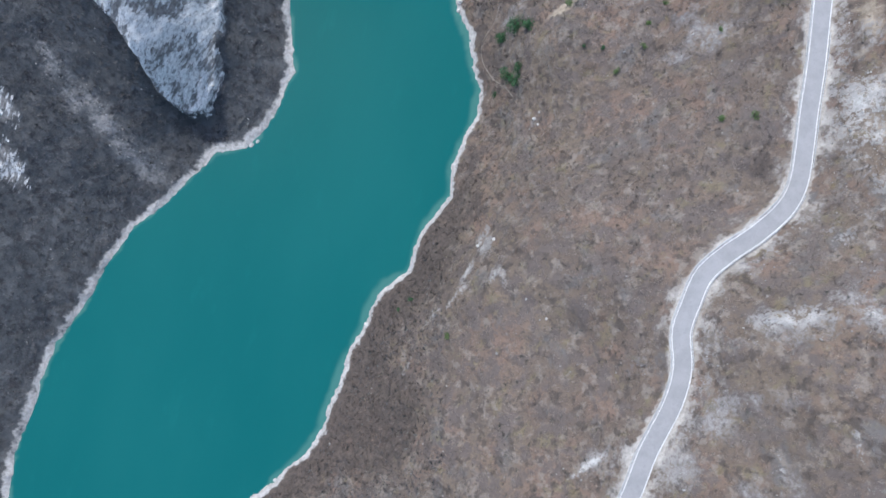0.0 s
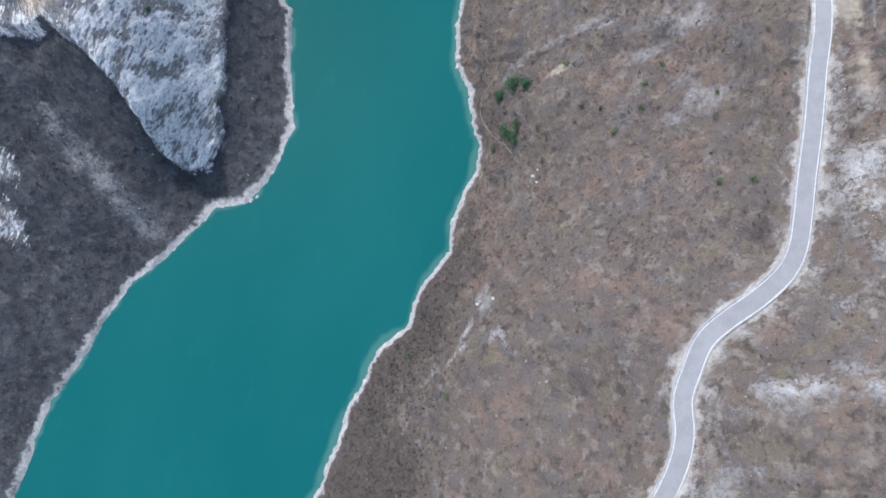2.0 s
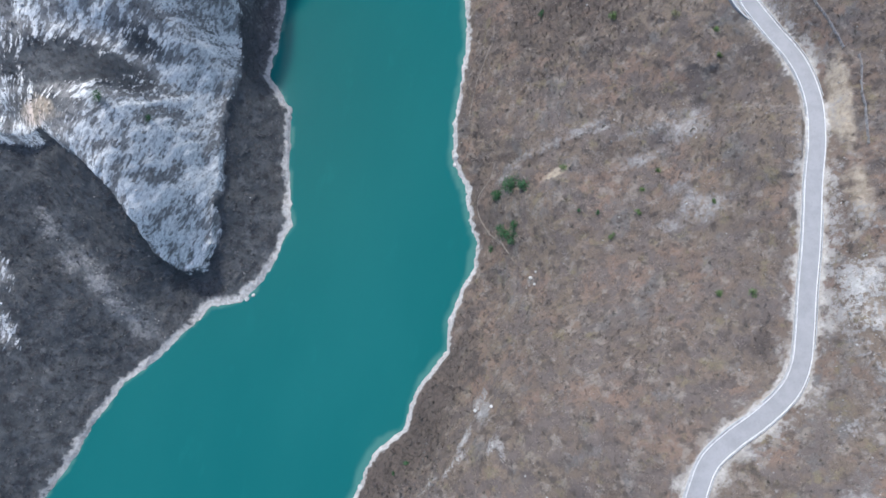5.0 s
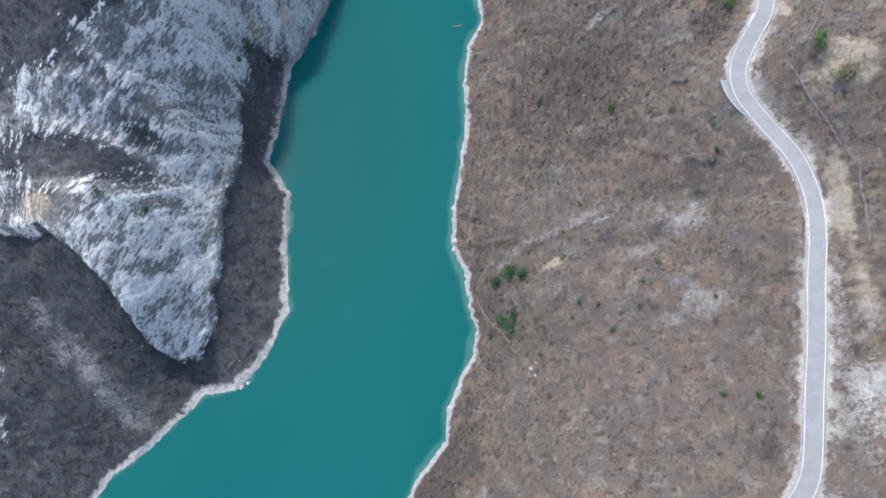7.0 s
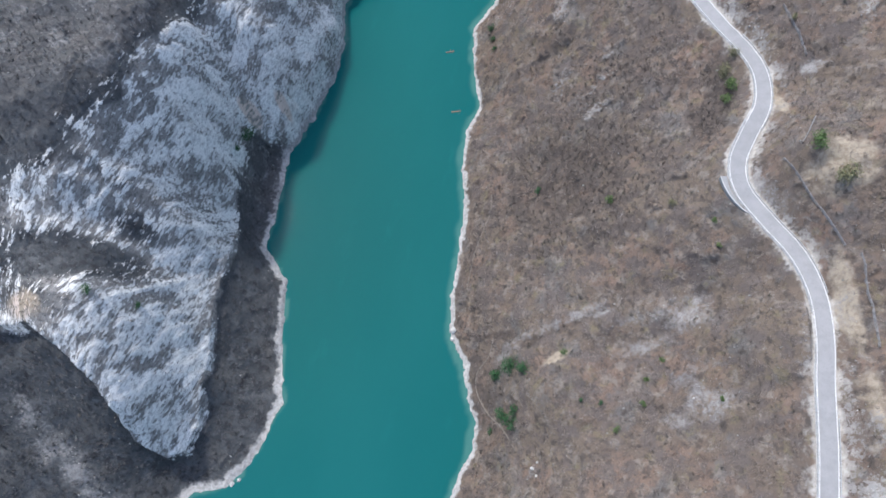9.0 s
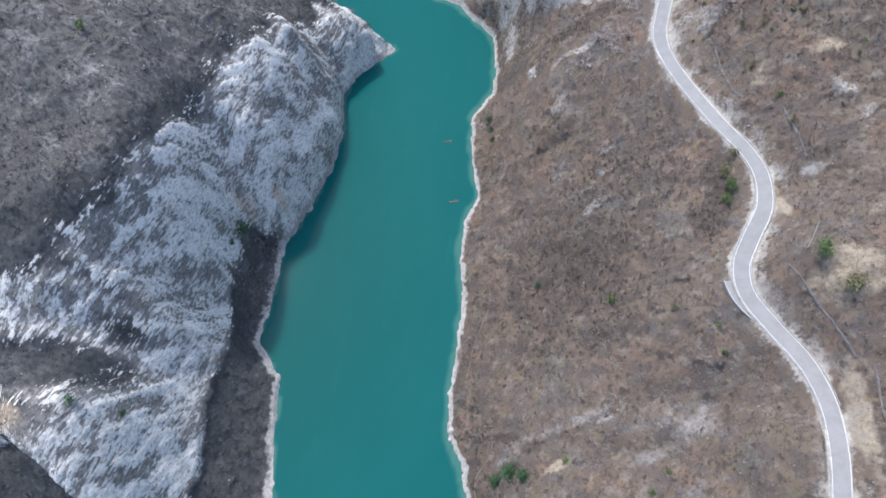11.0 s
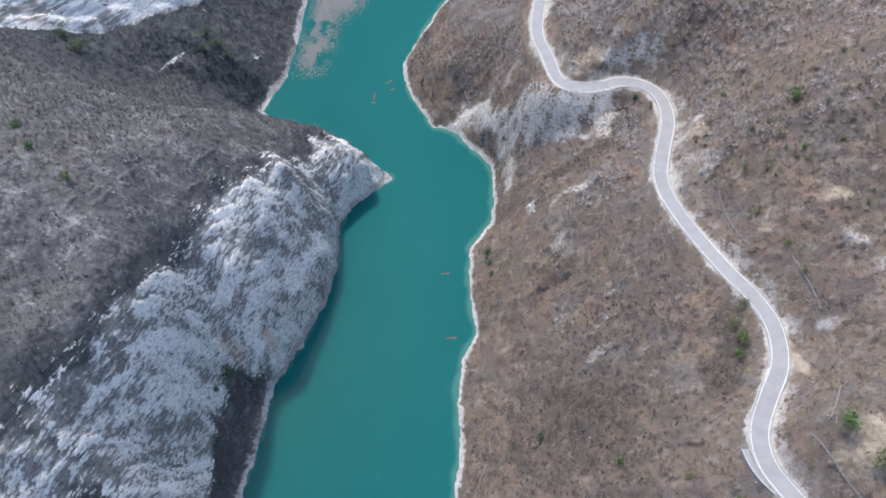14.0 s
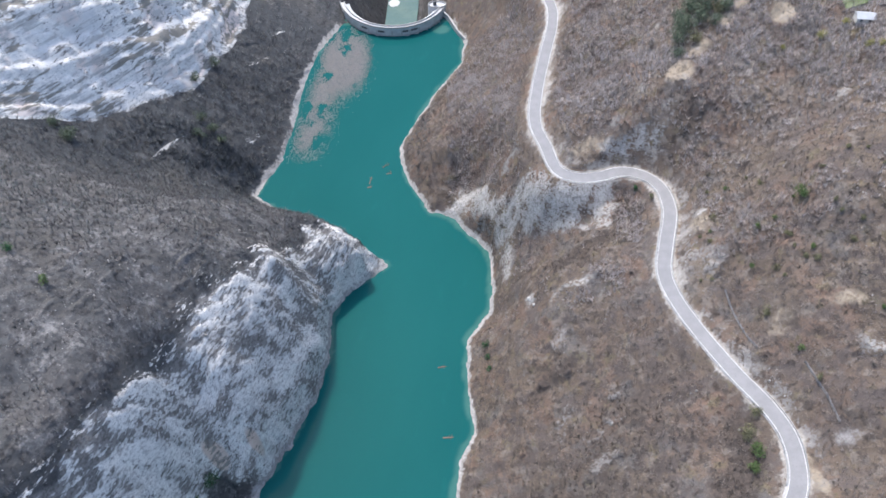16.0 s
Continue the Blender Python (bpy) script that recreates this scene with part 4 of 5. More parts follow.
def build_thickets():
    x, y = scatter(60000, -75, 125, -85, 345)
    get = lambda key: ground_at(x, y, ZONES[key])
    dens = step(get("dense"), 0.12, 0.75) * (0.35 + 0.9 * fbm(x / 8, y / 8, 3, 141)) * (1 - step(get("rock"), 0.35, 0.6)) * step(get("road"), 5.0, 7.0) * step(-get("lake"), 2.2, 3.4)
    keep = rng.uniform(0, 1, len(x)) < dens
    x, y = x[keep], y[keep]
    size = rng.uniform(0.9, 2.2, len(x))
    tagged(new("thicket", twig_clumps("thicket", x, y, size, THICKET, 9, 0.0, 1.15)), "close dark thickets of leafless scrub near the water and in hollows", "scrub", kind="stuff")


def build_woods():
    """Taller leafless trees over the scrub, and low dark-leaved shrubs between."""
    for name, kinds, count, low, high, material, twigs, upright, stout, text in (
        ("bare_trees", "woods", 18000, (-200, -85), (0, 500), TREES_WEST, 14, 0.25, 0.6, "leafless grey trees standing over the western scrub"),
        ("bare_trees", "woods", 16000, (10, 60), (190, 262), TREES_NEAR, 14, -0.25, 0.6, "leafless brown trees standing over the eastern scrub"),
        ("bare_trees", "woods", 44000, (10, 262), (230, 480), TREES_HAZED, 14, 0.15, 0.6, "leafless woods on the far eastern slope, paled for haze"),
        ("bare_trees", "stand", 5000, (-150, 340), (-75, 420), STAND_SHADED, 14, 0.0, 1.0, "dense stand of trees above the bay, darkened for the slope's shade"),
        ("dark_shrubs", "dots", 19000, (-200, -85), (0, 480), DARK_WEST, 12, 0.0, 1.8, "small dark shrubs dotted over the western slopes"),
        ("dark_shrubs", "dots", 14000, (-60, -85), (190, 470), DARK_TWIGS, 12, 0.0, 1.3, "small dark shrubs dotted over the eastern slopes"),
    ):
        x, y = scatter(count, low[0], high[0], low[1], high[1])
        get = lambda key: ground_at(x, y, ZONES[key])
        if kinds == "woods":
            dens = step(fbm(x / 24, y / 24, 3, 131), 0.36, 0.62) * (0.15 + 0.85 * step(y, 120, 300)) + 0.35 * step(y, 280, 360)
        elif kinds == "stand":
            dens = np.exp(-((((x + 110) / 26) ** 2 + ((y - 370) / 13) ** 2) ** 2)) * step(fbm(x / 8, y / 8, 3, 137), 0.3, 0.5)
        else:
            dens = (0.55 * step(fbm(x / 15, y / 15, 3, 133), 0.42, 0.60) + 0.05) * (np.where((x < -60) & (y < 115), 2.6, 1.0) + 0.8 * step(y, 90, 20) * (x > -60) + 1.6 * np.exp(-((((x - 55) / 38) ** 2 + ((y - 160) / 48) ** 2) ** 2))) * (1 - 0.85 * step(y, 200, 300))
        dens = dens * (1 - step(get("rock"), 0.25, 0.45)) * (1 - step(get("tan"), 0.4, 0.7)) * step(get("road"), 7.5, 10) * step(-get("lake"), 4, 6)
        keep = (rng.uniform(0, 1, count) < dens) & ~((y > 490) & (np.abs(x + 25) < 50))
        x, y = x[keep], y[keep]
        size = rng.uniform(1.3, 2.8, len(x)) * (1 + 0.4 * step(y, 230, 320)) if kinds != "dots" else 0.45 + rng.exponential(0.42, len(x)).clip(0, 1.6)
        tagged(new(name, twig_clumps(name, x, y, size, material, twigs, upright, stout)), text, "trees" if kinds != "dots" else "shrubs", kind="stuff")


def stone_mesh(name, x, y, size, material, sink=0.35):
    """Loose blocks: each an uneven eight-cornered lump."""
    n = len(x)
    unit = np.array([[-1, -1, -1], [1, -1, -1], [1, 1, -1], [-1, 1, -1], [-1, -1, 1], [1, -1, 1], [1, 1, 1], [-1, 1, 1]], float) * 0.5
    verts = unit[None] * rng.uniform(0.55, 1.1, (n, 8, 3))
    verts[:, 4:, :2] *= 0.7
    verts *= (size[:, None] * rng.uniform(0.6, 1.2, (n, 3)))[:, None]
    turn = rng.uniform(0, 2 * np.pi, n)
    c, s = np.cos(turn)[:, None], np.sin(turn)[:, None]
    vx, vy = verts[..., 0] * c - verts[..., 1] * s, verts[..., 0] * s + verts[..., 1] * c
    z = ground_at(x, y)[:, None] + verts[..., 2] + (0.5 - sink) * size[:, None] * 0.6
    verts = np.stack([vx + x[:, None], vy + y[:, None], z], -1).reshape(-1, 3)
    box = np.array([[0, 3, 2, 1], [4, 5, 6, 7], [0, 1, 5, 4], [1, 2, 6, 5], [2, 3, 7, 6], [3, 0, 4, 7]])
    return quick_mesh(name, verts, (np.arange(n)[:, None, None] * 8 + box[None]).reshape(-1, 4), material)


def build_stones():
    x, y = scatter(120000, -190, 180, -85, 420)
    get = lambda key: ground_at(x, y, ZONES[key])
    dens = 0.42 * step(get("scree"), 0.2, 0.7) + 0.4 * step(get("rock"), 0.25, 0.6) + 0.03
    dens = dens * (0.2 + 1.4 * fbm(x / 11, y / 11, 3, 111)) * step(get("road"), 4.8, 5.5) * (get("lake") < -0.5)
    keep = rng.uniform(0, 1, len(x)) < dens
    x, y = x[keep], y[keep]
    size = np.clip(0.16 + rng.exponential(0.16, len(x)), 0, 1.1)
    tagged(new("loose_stones", stone_mesh("loose_stones", x, y, size, STONES)), "pale limestone blocks strewn over slopes and ledges", "stones", kind="stuff")


def build_driftwood():
    """Sticks and bark afloat, thickest in the arm by the dam."""
    x, y = scatter(300000, -85, -10, 365, 512)
    lake = into(x, y, LAKE)
    drift = 1.6 * np.exp(-((((x + 54) / 13.5) ** 2 + ((y - 476) / 28.0) ** 2) ** 2)) + np.exp(-(((x + 66 - 0.10 * (y - 430)) / 7.0) ** 2)) * step(y, 385, 410) * step(y, 470, 455)
    drift = drift * step(fbm(x / 9, y / 14, 4, 121), 0.24, 0.48) * step(lake, 0.5, 3)
    keep = rng.uniform(0, 1, len(x)) < drift * 0.8
    x, y = x[keep], y[keep]
    n = len(x)
    length, wide, turn = 0.2 + rng.exponential(0.3, n), rng.uniform(0.07, 0.18, n), rng.uniform(0, np.pi, n)
    unit = np.array([[-1, -1, 0.01], [1, -0.6, 0.01], [1, 0.6, 0.01], [-1, 1, 0.01], [-0.9, 0, 0.12], [0.9, 0, 0.12]], float)
    vx, vy = unit[None, :, 0] * length[:, None] * 0.5, unit[None, :, 1] * wide[:, None]
    c, s = np.cos(turn)[:, None], np.sin(turn)[:, None]
    verts = np.stack([x[:, None] + vx * c - vy * s, y[:, None] + vx * s + vy * c, np.broadcast_to(unit[:, 2], (n, 6))], -1).reshape(-1, 3)
    tri = np.array([[0, 1, 5, 4], [3, 4, 5, 2]])
    quads = (np.arange(n)[:, None, None] * 6 + tri[None]).reshape(-1, 4)
    tagged(new("driftwood", quick_mesh("driftwood", verts, quads, DRIFT)), "raft of floating brown sticks and bark on the lake", "driftwood", kind="stuff")


def build_log(x, y, length, turn, thick=0.35):
    """A floating trunk with a few broken limbs."""
    base = new("floating_log")
    base.location = (x, y, 0.05)
    base.rotation_euler = (0, 0, radians(turn))
    bm = bmesh.new()
    m = Matrix.Rotation(radians(90), 4, "Y")
    bmesh.ops.create_cone(bm, segments=9, radius1=thick, radius2=thick * 0.45, depth=length, cap_ends=True, matrix=m)
    part("trunk", bm, DRIFT_LOG, base)
    for k in range(3):
        bm = bmesh.new()
        m = Matrix.Translation((length * (0.05 + 0.14 * k), (-1) ** k * 0.6, 0.1)) @ Matrix.Rotation(radians(60 * (-1) ** k), 4, "Z") @ Matrix.Rotation(radians(90), 4, "Y")
        bmesh.ops.create_cone(bm, segments=6, radius1=thick * 0.35, radius2=thick * 0.1, depth=1.6, cap_ends=True, matrix=m)
        part("limb", bm, DRIFT_LOG, base)
    return tagged(base, "bleached brown tree trunk floating in the lake", "log", "floating logs")


DRIFT_LOG = plain("wet_log", (0.26, 0.17, 0.13), (0.17, 0.11, 0.085), 1.2)
build_scrub()
build_thickets()
build_woods()
build_stones()
build_driftwood()
for args in ((-31.8, 375, 5.5, 80), (-24, 386, 4.5, 40), (-32, 370, 2.5, 10), (9.5, 229, 4.5, 5), (7, 262, 4.0, 8), (-22, 380, 3, 20)):
    build_log(*args)


def build_boulder(x, y, size, label):
    """A weathered block, flattened on its bed, with broken corners."""
    bm = bmesh.new()
    bmesh.ops.create_icosphere(bm, subdivisions=2, radius=1.0)
    at = Vector((x, y, 0))
    for v in bm.verts:
        d = 1 + 0.42 * noise.noise(v.co * 1.3 + at) + 0.16 * noise.noise(v.co * 3.7 + at)
        v.co = Vector((v.co.x * size * 0.62 * d, v.co.y * size * 0.5 * d, v.co.z * size * 0.42 * d))
    ob = part("boulder", bm, BOULDER)
    ob.location = (x, y, max(float(ground_at(x, y)), 0.0) + 0.12 * size)
    ob.rotation_euler = (0, 0, (x * 7 + y * 3) % 6.28)
    return tagged(ob, label, "boulder", "pale boulders on the slopes and shores")


BOULDER = plain("pale_limestone", (0.50, 0.485, 0.465), (0.34, 0.325, 0.305), 1.1)
ON_SHORE, ON_SLOPE = "pale limestone boulder at the waterline", "pale limestone boulder on the scrubby slope"
for x, y, size, label in (
    (7.4, 124.5, 2.2, ON_SHORE), (6.9, 121.5, 1.5, ON_SHORE), (-30.3, -8, 1.8, ON_SHORE), (-66, -69, 1.6, ON_SHORE), (-78, 65, 1.7, ON_SHORE), (-75.5, 66.5, 1.3, ON_SHORE),
    (18, 22.5, 1.2, ON_SLOPE), (13, 21, 1.3, ON_SLOPE), (34.5, 69, 1.3, ON_SLOPE), (35.6, 66.5, 1.0, ON_SLOPE), (36, 71, 0.8, ON_SLOPE), (44, 277, 1.8, ON_SLOPE), (45.5, 273, 1.3, ON_SLOPE),
):
    build_boulder(x, y, size, label)


# ---- green bushes and trees ----
def build_bush(x, y, wide, tall, leaves, label, category="bush", stems=4):
    """Several stems, and a crown of many small leaf clumps with gaps."""
    base = new("evergreen_bush" if category == "bush" else "tree")
    z = float(ground_at(x, y))
    base.location = (x, y, z - 0.1)
    r = np.random.default_rng(int(abs(x * 131 + y * 17)) + 3)
    bm = bmesh.new()
    lobes = []
    for k in range(stems):
        a, out = r.uniform(0, 6.28), r.uniform(0.1, 0.32) * wide
        top = Vector((math.cos(a) * out, math.sin(a) * out, tall * r.uniform(0.45, 0.8)))
        lobes.append((top, wide * r.uniform(0.22, 0.36)))
        m = Matrix.Translation(top / 2) @ top.to_track_quat("Z", "Y").to_matrix().to_4x4()
        bmesh.ops.create_cone(bm, segments=6, radius1=0.05 * wide * 0.5 + 0.06, radius2=0.03, depth=top.length, cap_ends=True, matrix=m)
    part("trunk", bm, BARK, base)
    count = int(220 * max(1.0, wide / 3))
    pick = r.integers(0, stems, count)
    centre = np.array([lobes[i][0] for i in pick])
    radius = np.array([lobes[i][1] for i in pick])
    d = r.normal(size=(count, 3))
    d /= np.linalg.norm(d, axis=1)[:, None]
    p = centre + d * (radius * r.uniform(0.55, 1.15, count))[:, None] * (1, 1, 0.9)
    p[:, 2] = np.clip(p[:, 2], 0.1, None)
    u = r.normal(size=(count, 3))
    u /= np.linalg.norm(u, axis=1)[:, None]
    v = np.cross(u, d)
    v /= np.linalg.norm(v, axis=1)[:, None] + 1e-6
    s = (r.uniform(0.10, 0.26, count) * (0.7 + 0.12 * wide))[:, None]
    verts = np.stack([p - u * s, p - v * s * 0.6 + d * s * 0.3, p + u * s, p + v * s * 0.6 + d * s * 0.3], 1).reshape(-1, 3)
    i = np.arange(count)[:, None] * 4
    crown = new("crown", quick_mesh("crown", verts, np.concatenate([i, i + 1, i + 2, i + 3], 1), leaves))
    crown.parent = base
    return tagged(base, label, category)


def build_olive_bushes():
    """Low bushes dotted over the shelf above the road."""
    r = np.random.default_rng(19)
    made = 0
    while made < 32:
        x, y = r.uniform(98, 152), r.uniform(212, 300)
        if ground_at(x, y, ZONES["road"]) > 8 and ground_at(x, y, ZONES["rock"]) < 0.3:
            w = r.uniform(1.3, 2.8)
            ob = build_bush(x, y, w, w * 0.8, (LEAF_OLIVE, LEAF_OLIVE, LEAF_FRESH)[made % 3], "small olive-green bush on the dry shelf", stems=3)
            tagged(ob, group="olive bushes above the road")
            made += 1


DARK, FRESH, OLIVE, YELLOW = "dark evergreen bush among bare scrub", "fresh green bush among bare scrub", "olive-green leafy bush on stony ground", "yellow-green bush coming into leaf below the farm"
BUSHES_SOUTH = [
    (2, -11, 2.6, 2.2, LEAF_FRESH, FRESH), (-12, 2, 2.0, 1.8, LEAF_DARK, DARK), (-17, -2, 1.6, 1.4, LEAF_DARK, DARK), (60.3, 80.2, 2.8, 2.4, LEAF_FRESH, FRESH),
    (84.8, 56.6, 2.6, 2.2, LEAF_FRESH, FRESH), (92.4, 55.3, 2.8, 2.3, LEAF_FRESH, FRESH), (123.5, 149, 9.0, 3.2, LEAF_OLIVE, OLIVE), (71, 96, 1.8, 1.6, LEAF_FRESH, FRESH),
    (76, 102, 1.8, 1.6, LEAF_FRESH, FRESH), (69, 88, 2.4, 2.0, LEAF_FRESH, FRESH), (56, 89, 1.8, 1.6, LEAF_DARK, DARK), (50, 90, 1.5, 1.5, LEAF_DARK, DARK),
    (89, 87, 2.0, 1.6, LEAF_FRESH, FRESH), (93, 136, 2.2, 2.0, LEAF_FRESH, FRESH), (92, 144, 2.0, 1.8, LEAF_FRESH, FRESH),
]
BUSHES_SHORE = [
    (41.8, 176.8, 3.0, 2.6, LEAF_DARK, DARK), (25.5, 88, 7.5, 4.0, LEAF_DARK, DARK), (23.5, 103, 7.0, 3.6, LEAF_DARK, DARK), (28.5, 106, 8.0, 4.2, LEAF_DARK, DARK),
    (32.5, 104, 7.0, 3.4, LEAF_DARK, DARK), (21, 84, 3.0, 2.6, LEAF_DARK, DARK), (28, 85, 6.0, 3.4, LEAF_DARK, DARK), (29.5, 89.5, 4.5, 2.8, LEAF_DARK, DARK),
    (26, 267, 4.0, 4.5, LEAF_DARK, DARK), (26.5, 261, 3.4, 4.0, LEAF_DARK, DARK), (27, 255, 3.0, 3.2, LEAF_DARK, DARK), (46, 107.5, 3.4, 1.8, LEAF_FRESH, FRESH),
]
BUSHES_ROAD = [
    (63.6, 161, 4.2, 3.0, LEAF_FRESH, FRESH), (80.6, 152.7, 3.4, 2.6, LEAF_OLIVE, OLIVE), (129.3, 272.8, 5.6, 4.6, LEAF_FRESH, FRESH), (115.1, 238.8, 4.2, 3.4, LEAF_OLIVE, OLIVE),
    (117, 159.5, 7.0, 5.0, LEAF_FRESH, "rounded green bush beside the rockfall fence"), (103, 201, 6.0, 4.2, LEAF_OLIVE, OLIVE), (103.5, 195, 6.5, 4.4, LEAF_FRESH, FRESH), (102, 190, 5.0, 3.6, LEAF_FRESH, FRESH),
    (106, 207, 4.6, 3.4, LEAF_OLIVE, OLIVE), (120, 252, 3.0, 2.4, LEAF_OLIVE, OLIVE), (124, 262, 2.6, 2.2, LEAF_OLIVE, OLIVE), (130, 250, 3.0, 2.2, LEAF_OLIVE, OLIVE),
]
BUSHES_FARM = [
    (158, 350, 4.6, 3.8, LEAF_YELLOW, YELLOW), (166, 352, 3.6, 3.8, LEAF_YELLOW, YELLOW), (170, 338, 4.4, 3.4, LEAF_YELLOW, YELLOW), (146, 352, 3.0, 3.4, LEAF_YELLOW, YELLOW),
    (173, 335, 3.2, 2.6, LEAF_YELLOW, YELLOW), (88, 313, 3.2, 3.6, LEAF_DARK, DARK), (93, 305, 3.0, 3.2, LEAF_OLIVE, OLIVE),
]
BUSHES_WEST = [
    (-78.5, 201.7, 7.5, 8.0, LEAF_DARK, DARK), (-81, 194, 3.4, 3.0, LEAF_DARK, DARK), (-108, 119.4, 4.0, 3.0, LEAF_DARK, DARK), (-99, 120, 3.0, 2.4, LEAF_DARK, DARK),
    (-114.7, 235.5, 4.4, 4.0, LEAF_FRESH, FRESH), (-128, 247, 4.0, 3.4, LEAF_DARK, DARK), (-137, 258, 4.4, 3.6, LEAF_FRESH, FRESH),
]
for x, y, wide, tall, leaves, label in BUSHES_SOUTH + BUSHES_SHORE + BUSHES_ROAD + BUSHES_FARM + BUSHES_WEST:
    build_bush(x, y, wide, tall, leaves, label)
GROVE_EAST = [
    (108, 366, 6, 6, LEAF_HAZED), (113, 371, 6, 6.5, LEAF_HAZED), (118, 375, 6, 6, LEAF_HAZED), (123, 372, 5, 5, LEAF_HAZED), (128, 378, 6, 6, LEAF_HAZED),
    (106, 358, 5, 5, LEAF_HAZED), (111, 379, 7, 7, LEAF_HAZED), (116, 384, 8, 7, LEAF_HAZED), (123, 384, 8, 7, LEAF_HAZED), (130, 390, 7, 6, LEAF_HAZED),
    (120, 392, 7, 6, LEAF_HAZED), (135, 386, 6, 5, LEAF_HAZED), (114, 364, 5, 5, LEAF_OLIVE), (120, 380, 6, 6, LEAF_HAZED), (126, 378, 5, 5, LEAF_OLIVE),
    (134, 394, 6, 6, LEAF_HAZED), (110, 372, 6, 6, LEAF_HAZED),
]
GROVE_WEST = [
    (-124, 412, 5, 5, LEAF_HAZED), (-118, 430, 5, 5, LEAF_HAZED), (-160, 346, 7, 5, LEAF_HAZED), (-112, 386, 5, 6.5, LEAF_HAZED), (-108, 382, 4.5, 6, LEAF_HAZED),
    (-116, 378, 5, 6, LEAF_HAZED), (-118, 390, 5, 5.5, LEAF_HAZED), (-166, 350, 5, 5, LEAF_HAZED),
]
for x, y, wide, tall, leaves in GROVE_EAST + GROVE_WEST:
    build_bush(x, y, wide * 1.35, tall, leaves, "dense green tree standing among bare woodland", "tree", 7)
build_olive_bushes()


# ---- rockfall fences above the road ----
def build_rockfall_fence(points, tall=1.3):
    """Steel posts, cables and a net, across the slope."""
    line = curve_through([(x, y, 0.0) for x, y in points], 4.0)
    line[:, 2] = ground_at(line[:, 0], line[:, 1])
    base = new("rockfall_fence")
    base.location = tuple(line[0])
    bm = bmesh.new()
    add_box(bm, (0, 0, tall / 2 - 0.3), (0.22, 0.22, tall + 0.6))
    post = bpy.data.meshes.new("post")
    bm.to_mesh(post)
    bm.free()
    post.materials.append(FENCE_STEEL)
    for p in line:
        q = new("post", post)
        q.parent = base
        q.location = Vector(p) - base.location
    for lift in (0.3, 0.75, tall - 0.1):
        ob = new("cable", ribbon("cable", line, -0.08, 0.08, lift, FENCE_STEEL, 0.12))
        ob.parent = base
        ob.matrix_parent_inverse = Matrix.Translation(-base.location)
    return tagged(base, "weathered steel rockfall fence across the slope", "fence", "rockfall fences above the road")


for pts in (((120.6, 171), (116, 164), (112, 158.2)), ((110.2, 158.3), (117, 143), (124.5, 126.5)), ((126.7, 125.8), (126.5, 112), (125.9, 97.2)), ((106.3, 251), (108.5, 238), (110.6, 227)), ((121.5, 219), (125, 207), (127.2, 196))):
    build_rockfall_fence(pts)


# ---- the dam ----
def dam_arc(radius, z, low=-78, high=66, steps=56):
    a = np.radians(np.linspace(low, high, steps))
    return np.stack([DAM_CENTRE[0] + radius * np.sin(a), DAM_CENTRE[1] - radius * np.cos(a), np.full(steps, z)], 1)


def arc_wall(name, r_out, r_in, z0, z1, material, parent, low=-78, high=66, steps=56, label=""):
    rings = [dam_arc(r_out, z0, low, high, steps), dam_arc(r_out, z1, low, high, steps), dam_arc(r_in, z1, low, high, steps), dam_arc(r_in, z0, low, high, steps)]
    verts = np.stack(rings, 1).reshape(-1, 3)
    faces = [(i * 4 + c, (i + 1) * 4 + c, (i + 1) * 4 + (c + 1) % 4, i * 4 + (c + 1) % 4) for i in range(steps - 1) for c in range(4)]
    faces += [(0, 1, 2, 3), tuple((steps - 1) * 4 + c for c in (3, 2, 1, 0))]
    ob = new(name, mesh_of(name, verts, faces, material))
    ob.parent = parent
    return tagged(ob, label)


def build_dam():
    dam = new("dam")
    arch = arc_wall("arch_wall", 36.0, 30.5, -46, DAM_CREST - 1.6, DAM_CONCRETE, dam)
    crest = arc_wall("crest_slab", 36.5, 33.6, DAM_CREST - 1.6, DAM_CREST, DAM_CONCRETE, dam, label="pale concrete crest walkway")
    arc_wall("parapet", 36.5, 36.1, DAM_CREST, DAM_CREST + 1.0, CONCRETE, crest, label="low concrete parapet")
    arc_wall("parapet", 34.0, 33.6, DAM_CREST, DAM_CREST + 1.0, CONCRETE, crest, label="low concrete parapet")
    arc_wall("water_stain", 36.05, 35.9, -0.5, 0.9, CONCRETE, arch, label="pale line at the waterline")
    # dark panels set on the solid wall stand for the shade inside the openings
    for low, high in ((-34, -27), (-15, -8), (10, 17), (20, 27)):
        arc_wall("spillway_opening", 36.06, 35.5, DAM_CREST - 3.4, DAM_CREST - 2.0, DARK_HOLE, arch, low, high, 8, "dark spillway opening below the crest")
    for a in (-35, -25.5, -16, 0, 10, 18.5, 29):
        arc_wall("pier", 36.3, 35.6, 0.6, DAM_CREST - 1.6, CONCRETE, arch, a - 0.7, a + 0.7, 3)
    return tagged(dam, "curved concrete arch dam with a walkway along its crest", "dam")


